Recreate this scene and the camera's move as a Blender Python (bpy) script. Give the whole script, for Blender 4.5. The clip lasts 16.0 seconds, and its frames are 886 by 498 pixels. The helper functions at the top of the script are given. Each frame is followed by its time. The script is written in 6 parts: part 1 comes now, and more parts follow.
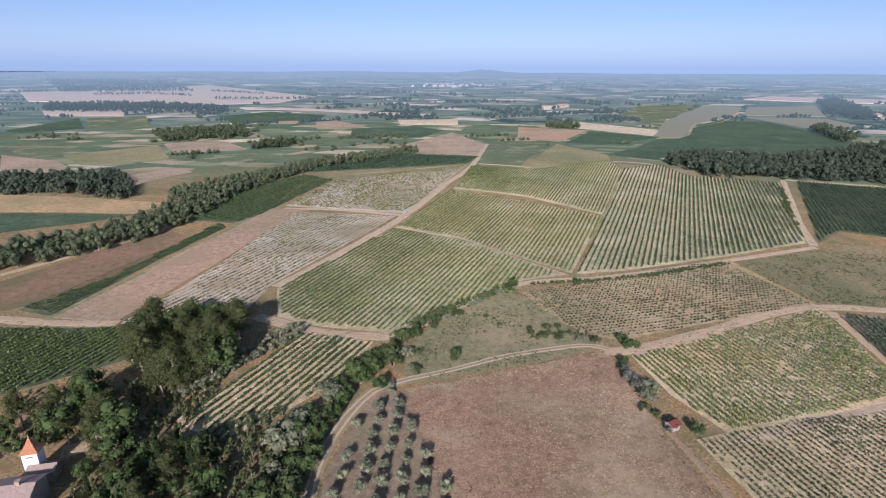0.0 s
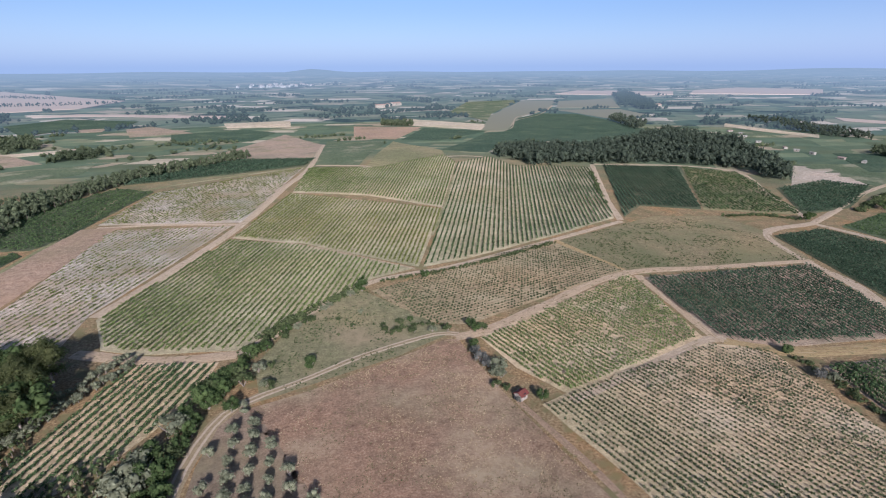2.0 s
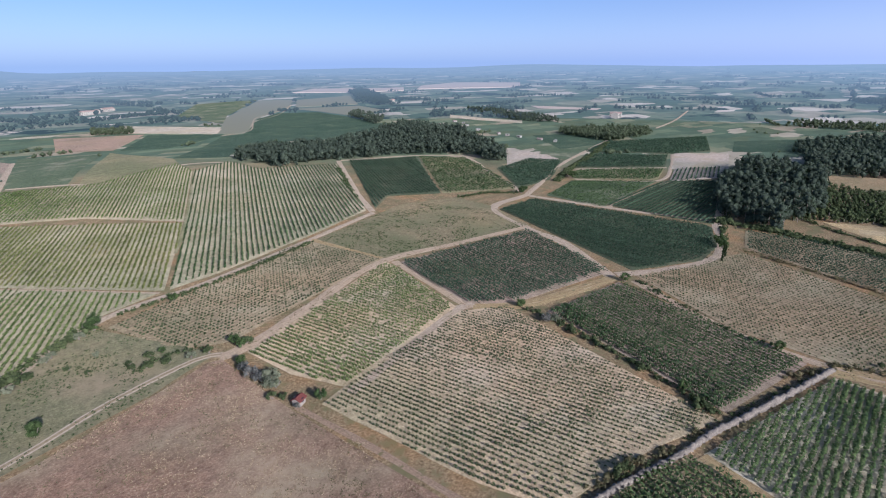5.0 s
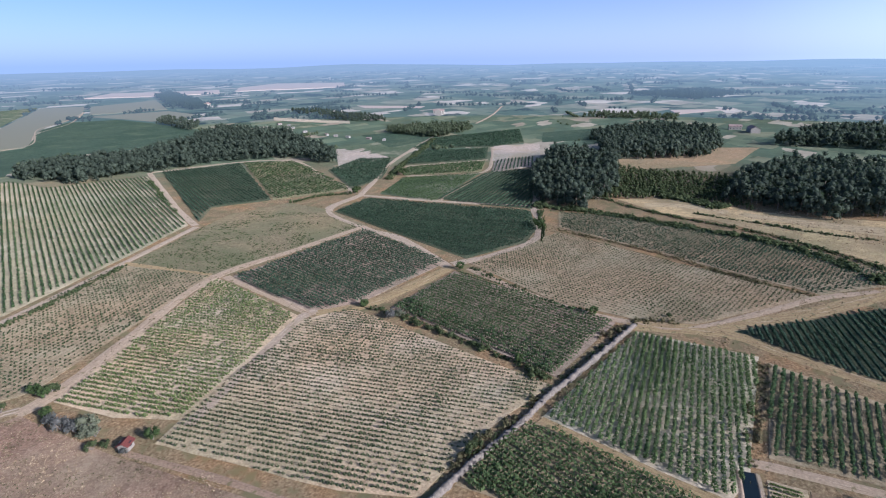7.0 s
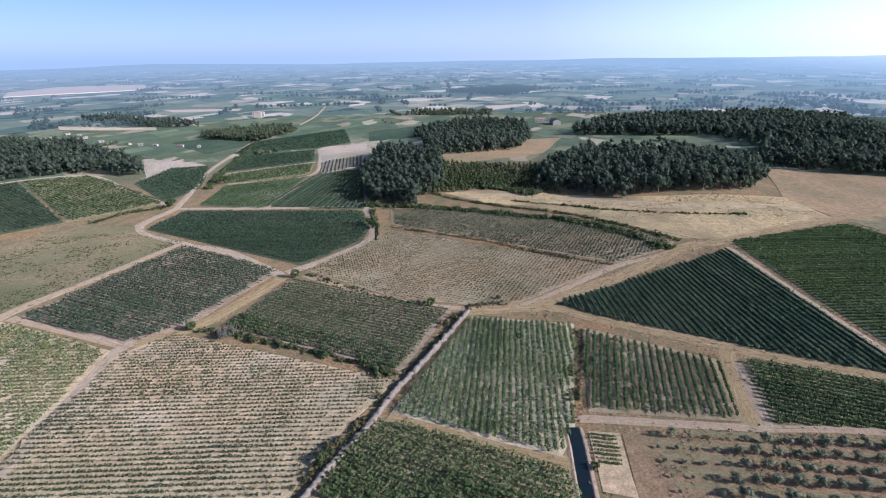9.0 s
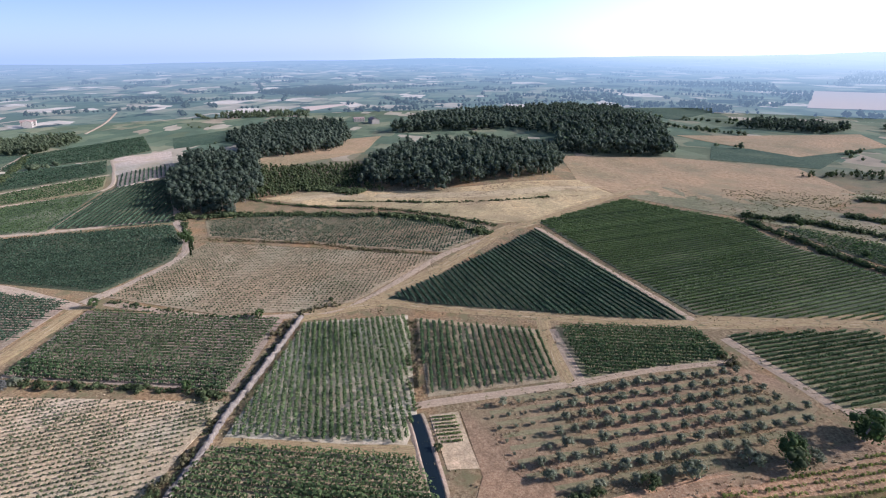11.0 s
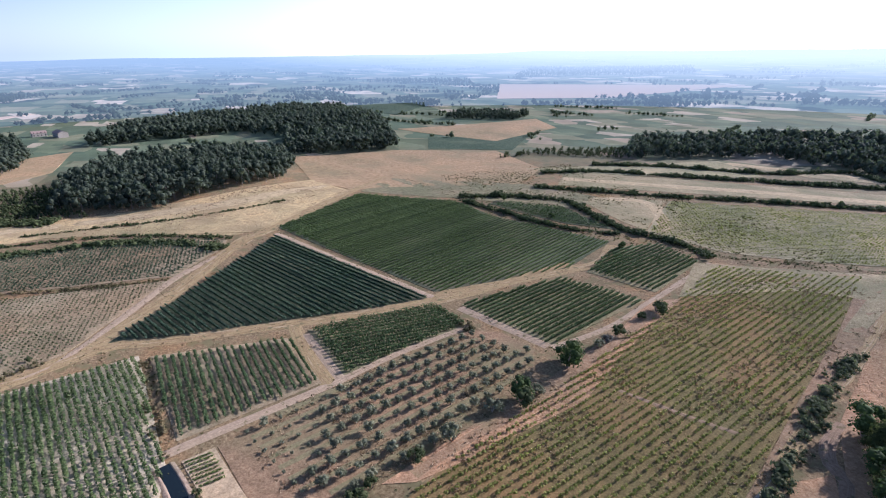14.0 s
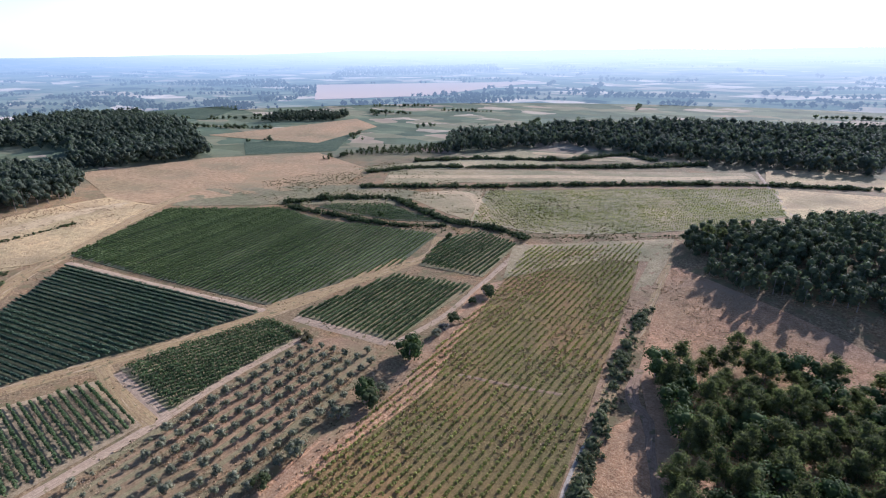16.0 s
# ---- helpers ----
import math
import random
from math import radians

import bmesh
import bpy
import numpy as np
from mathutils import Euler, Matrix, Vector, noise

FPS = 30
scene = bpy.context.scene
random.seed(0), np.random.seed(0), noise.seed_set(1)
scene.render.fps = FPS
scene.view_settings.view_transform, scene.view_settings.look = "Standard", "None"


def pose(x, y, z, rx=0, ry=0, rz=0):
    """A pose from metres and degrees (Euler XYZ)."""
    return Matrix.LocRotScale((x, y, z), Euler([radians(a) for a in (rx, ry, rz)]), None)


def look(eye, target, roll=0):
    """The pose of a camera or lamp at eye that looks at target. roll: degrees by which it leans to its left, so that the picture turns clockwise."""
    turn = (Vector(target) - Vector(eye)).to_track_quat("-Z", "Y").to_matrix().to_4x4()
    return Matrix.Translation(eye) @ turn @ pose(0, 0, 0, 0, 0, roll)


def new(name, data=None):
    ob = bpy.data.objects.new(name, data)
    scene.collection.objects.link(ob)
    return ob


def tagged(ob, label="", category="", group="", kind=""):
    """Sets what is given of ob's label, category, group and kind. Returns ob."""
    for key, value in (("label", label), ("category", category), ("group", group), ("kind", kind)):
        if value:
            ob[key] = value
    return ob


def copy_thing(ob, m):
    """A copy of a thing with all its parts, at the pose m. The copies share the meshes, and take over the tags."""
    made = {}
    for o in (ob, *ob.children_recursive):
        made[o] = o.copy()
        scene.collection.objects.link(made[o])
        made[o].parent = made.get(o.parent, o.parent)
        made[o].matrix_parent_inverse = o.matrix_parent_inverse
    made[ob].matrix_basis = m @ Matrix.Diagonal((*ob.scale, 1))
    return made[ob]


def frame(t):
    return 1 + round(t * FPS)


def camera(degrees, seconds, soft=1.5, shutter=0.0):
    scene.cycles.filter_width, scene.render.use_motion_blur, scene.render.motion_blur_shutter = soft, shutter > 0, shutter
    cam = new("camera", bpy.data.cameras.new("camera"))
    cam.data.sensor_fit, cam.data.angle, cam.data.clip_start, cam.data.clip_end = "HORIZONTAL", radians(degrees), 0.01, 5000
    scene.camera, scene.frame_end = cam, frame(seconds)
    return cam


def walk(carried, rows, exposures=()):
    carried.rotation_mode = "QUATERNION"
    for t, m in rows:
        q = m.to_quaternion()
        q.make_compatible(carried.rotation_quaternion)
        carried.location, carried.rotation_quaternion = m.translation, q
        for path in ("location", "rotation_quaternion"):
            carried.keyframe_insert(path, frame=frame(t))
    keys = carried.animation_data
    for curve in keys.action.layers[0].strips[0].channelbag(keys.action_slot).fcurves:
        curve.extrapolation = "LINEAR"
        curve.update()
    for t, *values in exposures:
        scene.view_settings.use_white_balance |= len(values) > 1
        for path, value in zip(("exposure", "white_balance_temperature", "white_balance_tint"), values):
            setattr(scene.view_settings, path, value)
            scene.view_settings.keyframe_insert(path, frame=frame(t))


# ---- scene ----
import itertools

cam = camera(78.5, 16.0, soft=1.1)
METRES, EYE, TILT, LEAN, TURN = 15.6, 85.0, -18.5, -0.25, 0.0
ROWS = [
    (0.0, 0.0, 0.0, 0.0, 0.0, 0.0, -0.0),
    (0.5, 0.0078, -0.0075, -0.007, -4.0, -0.07, 1.46),
    (1.0, 0.0177, -0.0223, -0.0111, -7.96, -0.22, 2.88),
    (1.5, 0.0295, -0.0357, -0.0034, -11.95, -0.52, 4.3),
    (2.0, 0.0453, -0.053, -0.0085, -15.97, -0.89, 5.69),
    (2.5, 0.0611, -0.0694, -0.0193, -20.12, -1.37, 7.08),
    (3.0, 0.0745, -0.0848, -0.0222, -24.29, -1.98, 8.39),
    (3.5, 0.0896, -0.1025, -0.0313, -28.46, -2.62, 9.72),
    (4.0, 0.1011, -0.1241, -0.0333, -32.68, -3.42, 10.95),
    (6.5, 0.1567, -0.233, -0.0575, -54.74, -8.74, 16.25),
    (7.0, 0.1649, -0.2681, -0.0552, -59.2, -10.03, 17.08),
    (7.5, 0.1728, -0.3041, -0.0508, -63.78, -11.43, 17.8),
    (8.0, 0.1829, -0.3412, -0.0478, -68.41, -12.88, 18.4),
    (8.5, 0.1889, -0.3797, -0.0492, -73.04, -14.38, 18.81),
    (9.0, 0.1942, -0.4119, -0.062, -77.8, -15.93, 19.11),
    (11.5, 0.1898, -0.564, -0.1675, -102.2, -23.95, 18.85),
    (12.0, 0.187, -0.5976, -0.1739, -107.13, -25.56, 18.51),
    (12.5, 0.1848, -0.6359, -0.1722, -111.94, -27.12, 18.01),
    (13.0, 0.1749, -0.6794, -0.1772, -116.67, -28.58, 17.37),
    (13.5, 0.1644, -0.7171, -0.1833, -121.27, -29.94, 16.63),
    (14.0, 0.1607, -0.7543, -0.19, -125.91, -31.19, 15.83),
    (14.5, 0.1517, -0.7834, -0.2028, -130.49, -32.39, 14.87),
    (15.0, 0.1395, -0.8143, -0.2164, -135.05, -33.53, 13.86),
    (15.5, 0.1284, -0.8432, -0.2285, -139.62, -34.58, 12.76),
    (16.0, 0.1182, -0.8739, -0.2386, -144.19, -35.56, 11.58),
]
walk(cam, [(t, pose(0, 0, EYE, TILT, LEAN, TURN) @ pose(METRES * x, METRES * y, METRES * z, 90 + pitch, roll, yaw)) for t, x, y, z, yaw, pitch, roll in ROWS],
     exposures=[(0.0, 0.27, 5650, 15), (3.5, 0.17, 5380, 13), (7.0, 0.34, 5200, 14), (11.5, 0.56, 5400, 18), (16.0, 0.68, 5400, 21)])

# ---------------------------------------------------------------- daylight
SUN_HEIGHT = 24.0      # degrees above the horizon, low morning sun from -y
world = bpy.data.worlds.new("sky")
scene.world = world
world.use_nodes = True
wn = world.node_tree
wn.nodes.clear()
sky = wn.nodes.new("ShaderNodeTexSky")
sky.sky_type = "NISHITA"
sky.sun_disc = False
sky.sun_elevation = radians(SUN_HEIGHT)
sky.sun_rotation = radians(186)
sky.altitude = 100
sky.air_density = 1.0
sky.dust_density = 1.5
sky.ozone_density = 3.0
wback = wn.nodes.new("ShaderNodeBackground")
wback.inputs["Strength"].default_value = 0.075
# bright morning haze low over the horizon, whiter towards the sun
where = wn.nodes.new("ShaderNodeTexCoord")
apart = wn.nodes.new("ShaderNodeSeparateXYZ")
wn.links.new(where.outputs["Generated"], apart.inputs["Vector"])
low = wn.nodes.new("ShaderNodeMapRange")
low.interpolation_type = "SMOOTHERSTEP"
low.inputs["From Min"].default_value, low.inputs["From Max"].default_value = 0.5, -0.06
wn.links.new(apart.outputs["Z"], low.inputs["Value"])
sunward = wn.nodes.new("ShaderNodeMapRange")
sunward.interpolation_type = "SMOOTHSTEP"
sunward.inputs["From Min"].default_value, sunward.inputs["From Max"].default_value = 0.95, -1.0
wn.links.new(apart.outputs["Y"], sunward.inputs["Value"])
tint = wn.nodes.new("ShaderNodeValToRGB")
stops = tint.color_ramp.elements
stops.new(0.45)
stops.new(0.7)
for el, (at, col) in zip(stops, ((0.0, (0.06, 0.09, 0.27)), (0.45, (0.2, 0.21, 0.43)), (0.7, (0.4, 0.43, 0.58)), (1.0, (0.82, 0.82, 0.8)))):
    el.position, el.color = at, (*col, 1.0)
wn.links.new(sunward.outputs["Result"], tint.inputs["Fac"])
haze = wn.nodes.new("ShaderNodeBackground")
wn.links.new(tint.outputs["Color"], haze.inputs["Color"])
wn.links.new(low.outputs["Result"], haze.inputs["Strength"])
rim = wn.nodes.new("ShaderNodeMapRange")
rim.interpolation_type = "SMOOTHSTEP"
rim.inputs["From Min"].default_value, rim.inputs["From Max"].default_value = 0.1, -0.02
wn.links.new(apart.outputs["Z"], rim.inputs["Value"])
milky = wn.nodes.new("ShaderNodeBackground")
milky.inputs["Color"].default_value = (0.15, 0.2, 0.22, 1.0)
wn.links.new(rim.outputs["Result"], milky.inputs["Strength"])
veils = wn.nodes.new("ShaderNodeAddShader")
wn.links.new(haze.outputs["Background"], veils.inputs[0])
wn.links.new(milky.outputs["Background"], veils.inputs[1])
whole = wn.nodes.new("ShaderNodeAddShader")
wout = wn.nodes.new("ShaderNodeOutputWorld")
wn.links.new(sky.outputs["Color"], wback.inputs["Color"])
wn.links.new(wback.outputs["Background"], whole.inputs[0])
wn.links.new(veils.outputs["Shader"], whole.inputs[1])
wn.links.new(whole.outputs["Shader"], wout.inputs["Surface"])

sun = new("sun", bpy.data.lights.new("sun", "SUN"))
sun.data.energy = 5.0
sun.data.angle = radians(0.6)
sun.data.color = (1.0, 0.92, 0.84)
sun.matrix_world = look((0, 0, 300), (0.105 * math.cos(radians(SUN_HEIGHT)), 0.995 * math.cos(radians(SUN_HEIGHT)), 300 - math.sin(radians(SUN_HEIGHT))))


# ---------------------------------------------------------------- materials
def material(name):
    m = bpy.data.materials.new(name)
    m.use_nodes = True
    n = m.node_tree.nodes
    n.clear()
    out = n.new("ShaderNodeOutputMaterial")
    return m, m.node_tree, out


def node(tree, kind, **inputs):
    n = tree.nodes.new(kind)
    for key, value in inputs.items():
        n.inputs[key.replace("_", " ")].default_value = value
    return n


def noise_at(tree, coord, scale, detail=4.0, rough=0.6):
    n = node(tree, "ShaderNodeTexNoise", Scale=scale, Detail=detail, Roughness=rough)
    tree.links.new(coord, n.inputs["Vector"])
    return n.outputs["Fac"]


def ramp(tree, fac, stops):
    n = tree.nodes.new("ShaderNodeValToRGB")
    e = n.color_ramp.elements
    while len(e) < len(stops):
        e.new(0.5)
    for el, (at, col) in zip(e, stops):
        el.position = at
        el.color = (*col, 1.0)
    tree.links.new(fac, n.inputs["Fac"])
    return n.outputs["Color"]


def mix(tree, fac, a, b, how="MIX"):
    n = tree.nodes.new("ShaderNodeMix")
    n.data_type, n.blend_type = "RGBA", how
    for value, socket in ((fac, n.inputs[0]), (a, n.inputs[6]), (b, n.inputs[7])):
        if isinstance(value, (int, float)):
            socket.default_value = value
        elif isinstance(value, tuple):
            socket.default_value = (*value, 1.0)
        else:
            tree.links.new(value, socket)
    return n.outputs[2]


def step(tree, value, low, high):
    n = tree.nodes.new("ShaderNodeMapRange")
    n.interpolation_type = "SMOOTHSTEP"
    n.inputs["From Min"].default_value, n.inputs["From Max"].default_value = low, high
    tree.links.new(value, n.inputs["Value"])
    return n.outputs["Result"]


def finish(tree, out, colour, rough=0.95, bump=None, depth=0.1, spec=0.15):
    b = node(tree, "ShaderNodeBsdfPrincipled", Roughness=rough)
    b.inputs["Specular IOR Level"].default_value = spec
    b.inputs["Diffuse Roughness"].default_value = 0.2
    if isinstance(colour, tuple):
        b.inputs["Base Color"].default_value = (*colour, 1.0)
    else:
        tree.links.new(colour, b.inputs["Base Color"])
    if bump is not None:
        k = node(tree, "ShaderNodeBump", Strength=1.0, Distance=depth)
        tree.links.new(bump, k.inputs["Height"])
        tree.links.new(k.outputs["Normal"], b.inputs["Normal"])
    tree.links.new(b.outputs["BSDF"], out.inputs["Surface"])


def earth(name, low, mid, high, patch=(0.2, 0.2, 0.2), much=0.3, clods=0.12, size=1.0):
    """Soil or grass seen from the air: fine grain, clods and broad stains of a second colour."""
    m, t, out = material(name)
    pos = t.nodes.new("ShaderNodeNewGeometry").outputs["Position"]
    fine = noise_at(t, pos, 1.6 / size, 6, 0.75)
    clod = noise_at(t, pos, 0.35 / size, 5, 0.65)
    broad = noise_at(t, pos, 0.035 / size, 3, 0.55)
    base = ramp(t, fine, ((0.34, low), (0.5, mid), (0.66, high)))
    tone = ramp(t, clod, ((0.3, (0.66, 0.66, 0.66)), (0.7, (1.2, 1.2, 1.2))))
    base = mix(t, 1.0, base, tone, "MULTIPLY")
    stain = step(t, broad, 0.62 - much * 0.4, 0.72)
    fleck = mix(t, 0.5, stain, step(t, clod, 0.35, 0.65), "MULTIPLY")
    base = mix(t, fleck, base, patch)
    wide = noise_at(t, pos, 0.016 / size, 3, 0.6)
    base = mix(t, 1.0, base, ramp(t, wide, ((0.36, (0.82, 0.87, 0.84)), (0.5, (1.0, 1.0, 1.0)), (0.64, (1.13, 1.08, 1.05)))), "MULTIPLY")
    finish(t, out, base, 0.97, fine, clods)
    return m


EARTH = {
    "soil_ochre": earth("soil_ochre", (0.24, 0.17, 0.095), (0.35, 0.26, 0.15), (0.46, 0.355, 0.22), (0.42, 0.34, 0.21), 0.45),
    "soil_straw": earth("soil_straw", (0.36, 0.28, 0.17), (0.5, 0.41, 0.265), (0.62, 0.52, 0.36), (0.64, 0.55, 0.41), 0.55),
    "soil_grassy": earth("soil_grassy", (0.26, 0.22, 0.125), (0.37, 0.315, 0.19), (0.48, 0.41, 0.265), (0.52, 0.43, 0.29), 0.5),
    "soil_pale": earth("soil_pale", (0.35, 0.27, 0.2), (0.48, 0.385, 0.295), (0.6, 0.505, 0.41), (0.36, 0.29, 0.18), 0.4),
    "soil_white": earth("soil_white", (0.34, 0.265, 0.2), (0.5, 0.415, 0.33), (0.68, 0.595, 0.5), (0.33, 0.24, 0.15), 0.7),
    "soil_sand": earth("soil_sand", (0.37, 0.255, 0.145), (0.535, 0.395, 0.238), (0.68, 0.52, 0.33), (0.6, 0.47, 0.32), 0.45),
    "soil_tan": earth("soil_tan", (0.26, 0.18, 0.12), (0.37, 0.27, 0.19), (0.48, 0.37, 0.27), (0.24, 0.21, 0.11), 0.3),
    "soil_pink": earth("soil_pink", (0.25, 0.16, 0.105), (0.37, 0.25, 0.17), (0.48, 0.345, 0.245), (0.33, 0.23, 0.14), 0.5),
    "soil_red": earth("soil_red", (0.16, 0.095, 0.06), (0.245, 0.15, 0.095), (0.33, 0.215, 0.14), (0.13, 0.13, 0.06), 0.6),
    "soil_greybrown": earth("soil_greybrown", (0.2, 0.14, 0.095), (0.275, 0.198, 0.138), (0.34, 0.25, 0.175), (0.24, 0.2, 0.11), 0.4),
    "soil_orchard": earth("soil_orchard", (0.21, 0.128, 0.07), (0.325, 0.208, 0.118), (0.43, 0.298, 0.178), (0.25, 0.205, 0.105), 0.5),
    "grass_brown": earth("grass_brown", (0.2, 0.115, 0.07), (0.315, 0.195, 0.125), (0.44, 0.3, 0.2), (0.44, 0.335, 0.215), 0.5, 0.25),
    "grass_rust": earth("grass_rust", (0.3, 0.16, 0.08), (0.47, 0.275, 0.145), (0.64, 0.43, 0.25), (0.36, 0.25, 0.155), 0.4, 0.3),
    "grass_tawny": earth("grass_tawny", (0.29, 0.185, 0.098), (0.4, 0.272, 0.146), (0.51, 0.37, 0.21), (0.27, 0.22, 0.12), 0.4, 0.2),
    "grass_gold": earth("grass_gold", (0.36, 0.25, 0.115), (0.55, 0.405, 0.205), (0.72, 0.565, 0.315), (0.3, 0.22, 0.12), 0.5, 0.3),
    "grass_weedy": earth("grass_weedy", (0.16, 0.15, 0.07), (0.26, 0.23, 0.115), (0.38, 0.32, 0.18), (0.3, 0.24, 0.14), 0.5, 0.25),
    "grass_dry_green": earth("grass_dry_green", (0.12, 0.094, 0.037), (0.2, 0.158, 0.062), (0.3, 0.235, 0.105), (0.3, 0.18, 0.08), 0.65, 0.25),
    "grass_green": earth("grass_green", (0.06, 0.08, 0.045), (0.1, 0.115, 0.062), (0.17, 0.165, 0.095), (0.17, 0.155, 0.09), 0.35, 0.2),
    "fallow": earth("fallow", (0.17, 0.132, 0.068), (0.265, 0.208, 0.115), (0.39, 0.305, 0.18), (0.185, 0.175, 0.085), 0.75, 0.3),
    "terrace_grass": earth("terrace_grass", (0.28, 0.21, 0.11), (0.43, 0.335, 0.185), (0.6, 0.47, 0.28), (0.2, 0.19, 0.095), 0.7, 0.3),
    "weeds_pale": earth("weeds_pale", (0.2, 0.185, 0.095), (0.32, 0.285, 0.15), (0.45, 0.385, 0.225), (0.48, 0.38, 0.225), 0.5, 0.3),
    "meadow": earth("meadow", (0.15, 0.14, 0.07), (0.235, 0.21, 0.11), (0.33, 0.285, 0.165), (0.33, 0.25, 0.155), 0.5, 0.3),
    "stubble": earth("stubble", (0.42, 0.33, 0.22), (0.52, 0.42, 0.3), (0.6, 0.5, 0.38), (0.4, 0.33, 0.2), 0.4, 0.1, 3.0),
    "crop_green": earth("crop_green", (0.045, 0.072, 0.042), (0.068, 0.1, 0.058), (0.1, 0.135, 0.075), (0.12, 0.14, 0.075), 0.3, 0.25),
    "crop_light": earth("crop_light", (0.085, 0.11, 0.06), (0.125, 0.15, 0.08), (0.18, 0.195, 0.105), (0.34, 0.3, 0.2), 0.35, 0.25),
    "verge_green": earth("verge_green", (0.13, 0.15, 0.06), (0.22, 0.21, 0.1), (0.34, 0.29, 0.17), (0.38, 0.31, 0.2), 0.5, 0.2),
    "verge_rust": earth("verge_rust", (0.26, 0.15, 0.08), (0.36, 0.23, 0.13), (0.45, 0.32, 0.2), (0.22, 0.19, 0.09), 0.4, 0.25),
}


def rutted():
    """Farm track: two bare wheel ruts, dry grass between and beside them."""
    m, t, out = material("dirt_rut")
    pos = t.nodes.new("ShaderNodeNewGeometry").outputs["Position"]
    uv = t.nodes.new("ShaderNodeUVMap").outputs["UV"]
    split = t.nodes.new("ShaderNodeSeparateXYZ")
    t.links.new(uv, split.inputs["Vector"])
    wave = t.nodes.new("ShaderNodeMath")
    wave.operation = "PINGPONG"
    wave.inputs[1].default_value = 0.5
    t.links.new(split.outputs["X"], wave.inputs[0])
    off = t.nodes.new("ShaderNodeMath")
    off.operation = "SUBTRACT"
    off.inputs[1].default_value = 0.24
    t.links.new(wave.outputs[0], off.inputs[0])
    far = t.nodes.new("ShaderNodeMath")
    far.operation = "ABSOLUTE"
    t.links.new(off.outputs[0], far.inputs[0])
    fine = noise_at(t, pos, 1.5, 5, 0.7)
    grass = ramp(t, fine, ((0.3, (0.22, 0.16, 0.09)), (0.7, (0.38, 0.29, 0.18))))
    bare = ramp(t, fine, ((0.3, (0.4, 0.3, 0.21)), (0.7, (0.54, 0.43, 0.32))))
    finish(t, out, mix(t, step(t, far.outputs[0], 0.07, 0.13), bare, grass), 0.97, fine, 0.06)
    return m


EARTH["dirt_rut"] = rutted()


def streaked(name, tones, weeds):
    """Farm track or verge: worn strips of earth and dry grass running along it, weeds in clumps."""
    m, t, out = material(name)
    pos = t.nodes.new("ShaderNodeNewGeometry").outputs["Position"]
    uv = t.nodes.new("ShaderNodeUVMap").outputs["UV"]
    along = t.nodes.new("ShaderNodeMapping")
    along.inputs["Scale"].default_value = (5.5, 0.35, 1.0)
    t.links.new(uv, along.inputs["Vector"])
    strip = noise_at(t, along.outputs["Vector"], 1.0, 3, 0.6)
    fine = noise_at(t, pos, 1.5, 5, 0.7)
    clump = noise_at(t, pos, 0.4, 4, 0.6)
    base = ramp(t, strip, ((0.3, tones[0]), (0.44, tones[1]), (0.54, tones[2]), (0.7, tones[3])))
    base = mix(t, 1.0, base, ramp(t, fine, ((0.3, (0.72, 0.72, 0.72)), (0.7, (1.22, 1.22, 1.22)))), "MULTIPLY")
    base = mix(t, step(t, clump, 0.58, 0.66), base, weeds)
    finish(t, out, base, 0.97, fine, 0.12)
    return m


for kind, tones, weeds in (
        ("verge_gold", ((0.2, 0.125, 0.06), (0.43, 0.315, 0.155), (0.3, 0.2, 0.1), (0.58, 0.445, 0.26)), (0.2, 0.17, 0.08)),
        ("orchard_grass", ((0.2, 0.155, 0.085), (0.29, 0.24, 0.13), (0.23, 0.195, 0.095), (0.36, 0.29, 0.165)), (0.17, 0.165, 0.075)),
        ("straw_streaks", ((0.3, 0.21, 0.11), (0.58, 0.44, 0.25), (0.42, 0.31, 0.17), (0.7, 0.55, 0.34)), (0.27, 0.21, 0.11)),
        ("dirt_tan", ((0.25, 0.165, 0.098), (0.48, 0.355, 0.235), (0.4, 0.285, 0.18), (0.58, 0.445, 0.31)), (0.24, 0.19, 0.1)),
        ("dirt_brown", ((0.2, 0.125, 0.075), (0.36, 0.25, 0.165), (0.29, 0.19, 0.12), (0.44, 0.32, 0.22)), (0.19, 0.15, 0.075)),
        ("dirt_pale", ((0.3, 0.215, 0.13), (0.49, 0.375, 0.26), (0.4, 0.295, 0.2), (0.58, 0.46, 0.34)), (0.26, 0.21, 0.115))):
    EARTH[kind] = streaked(kind + "_track", tones, weeds)


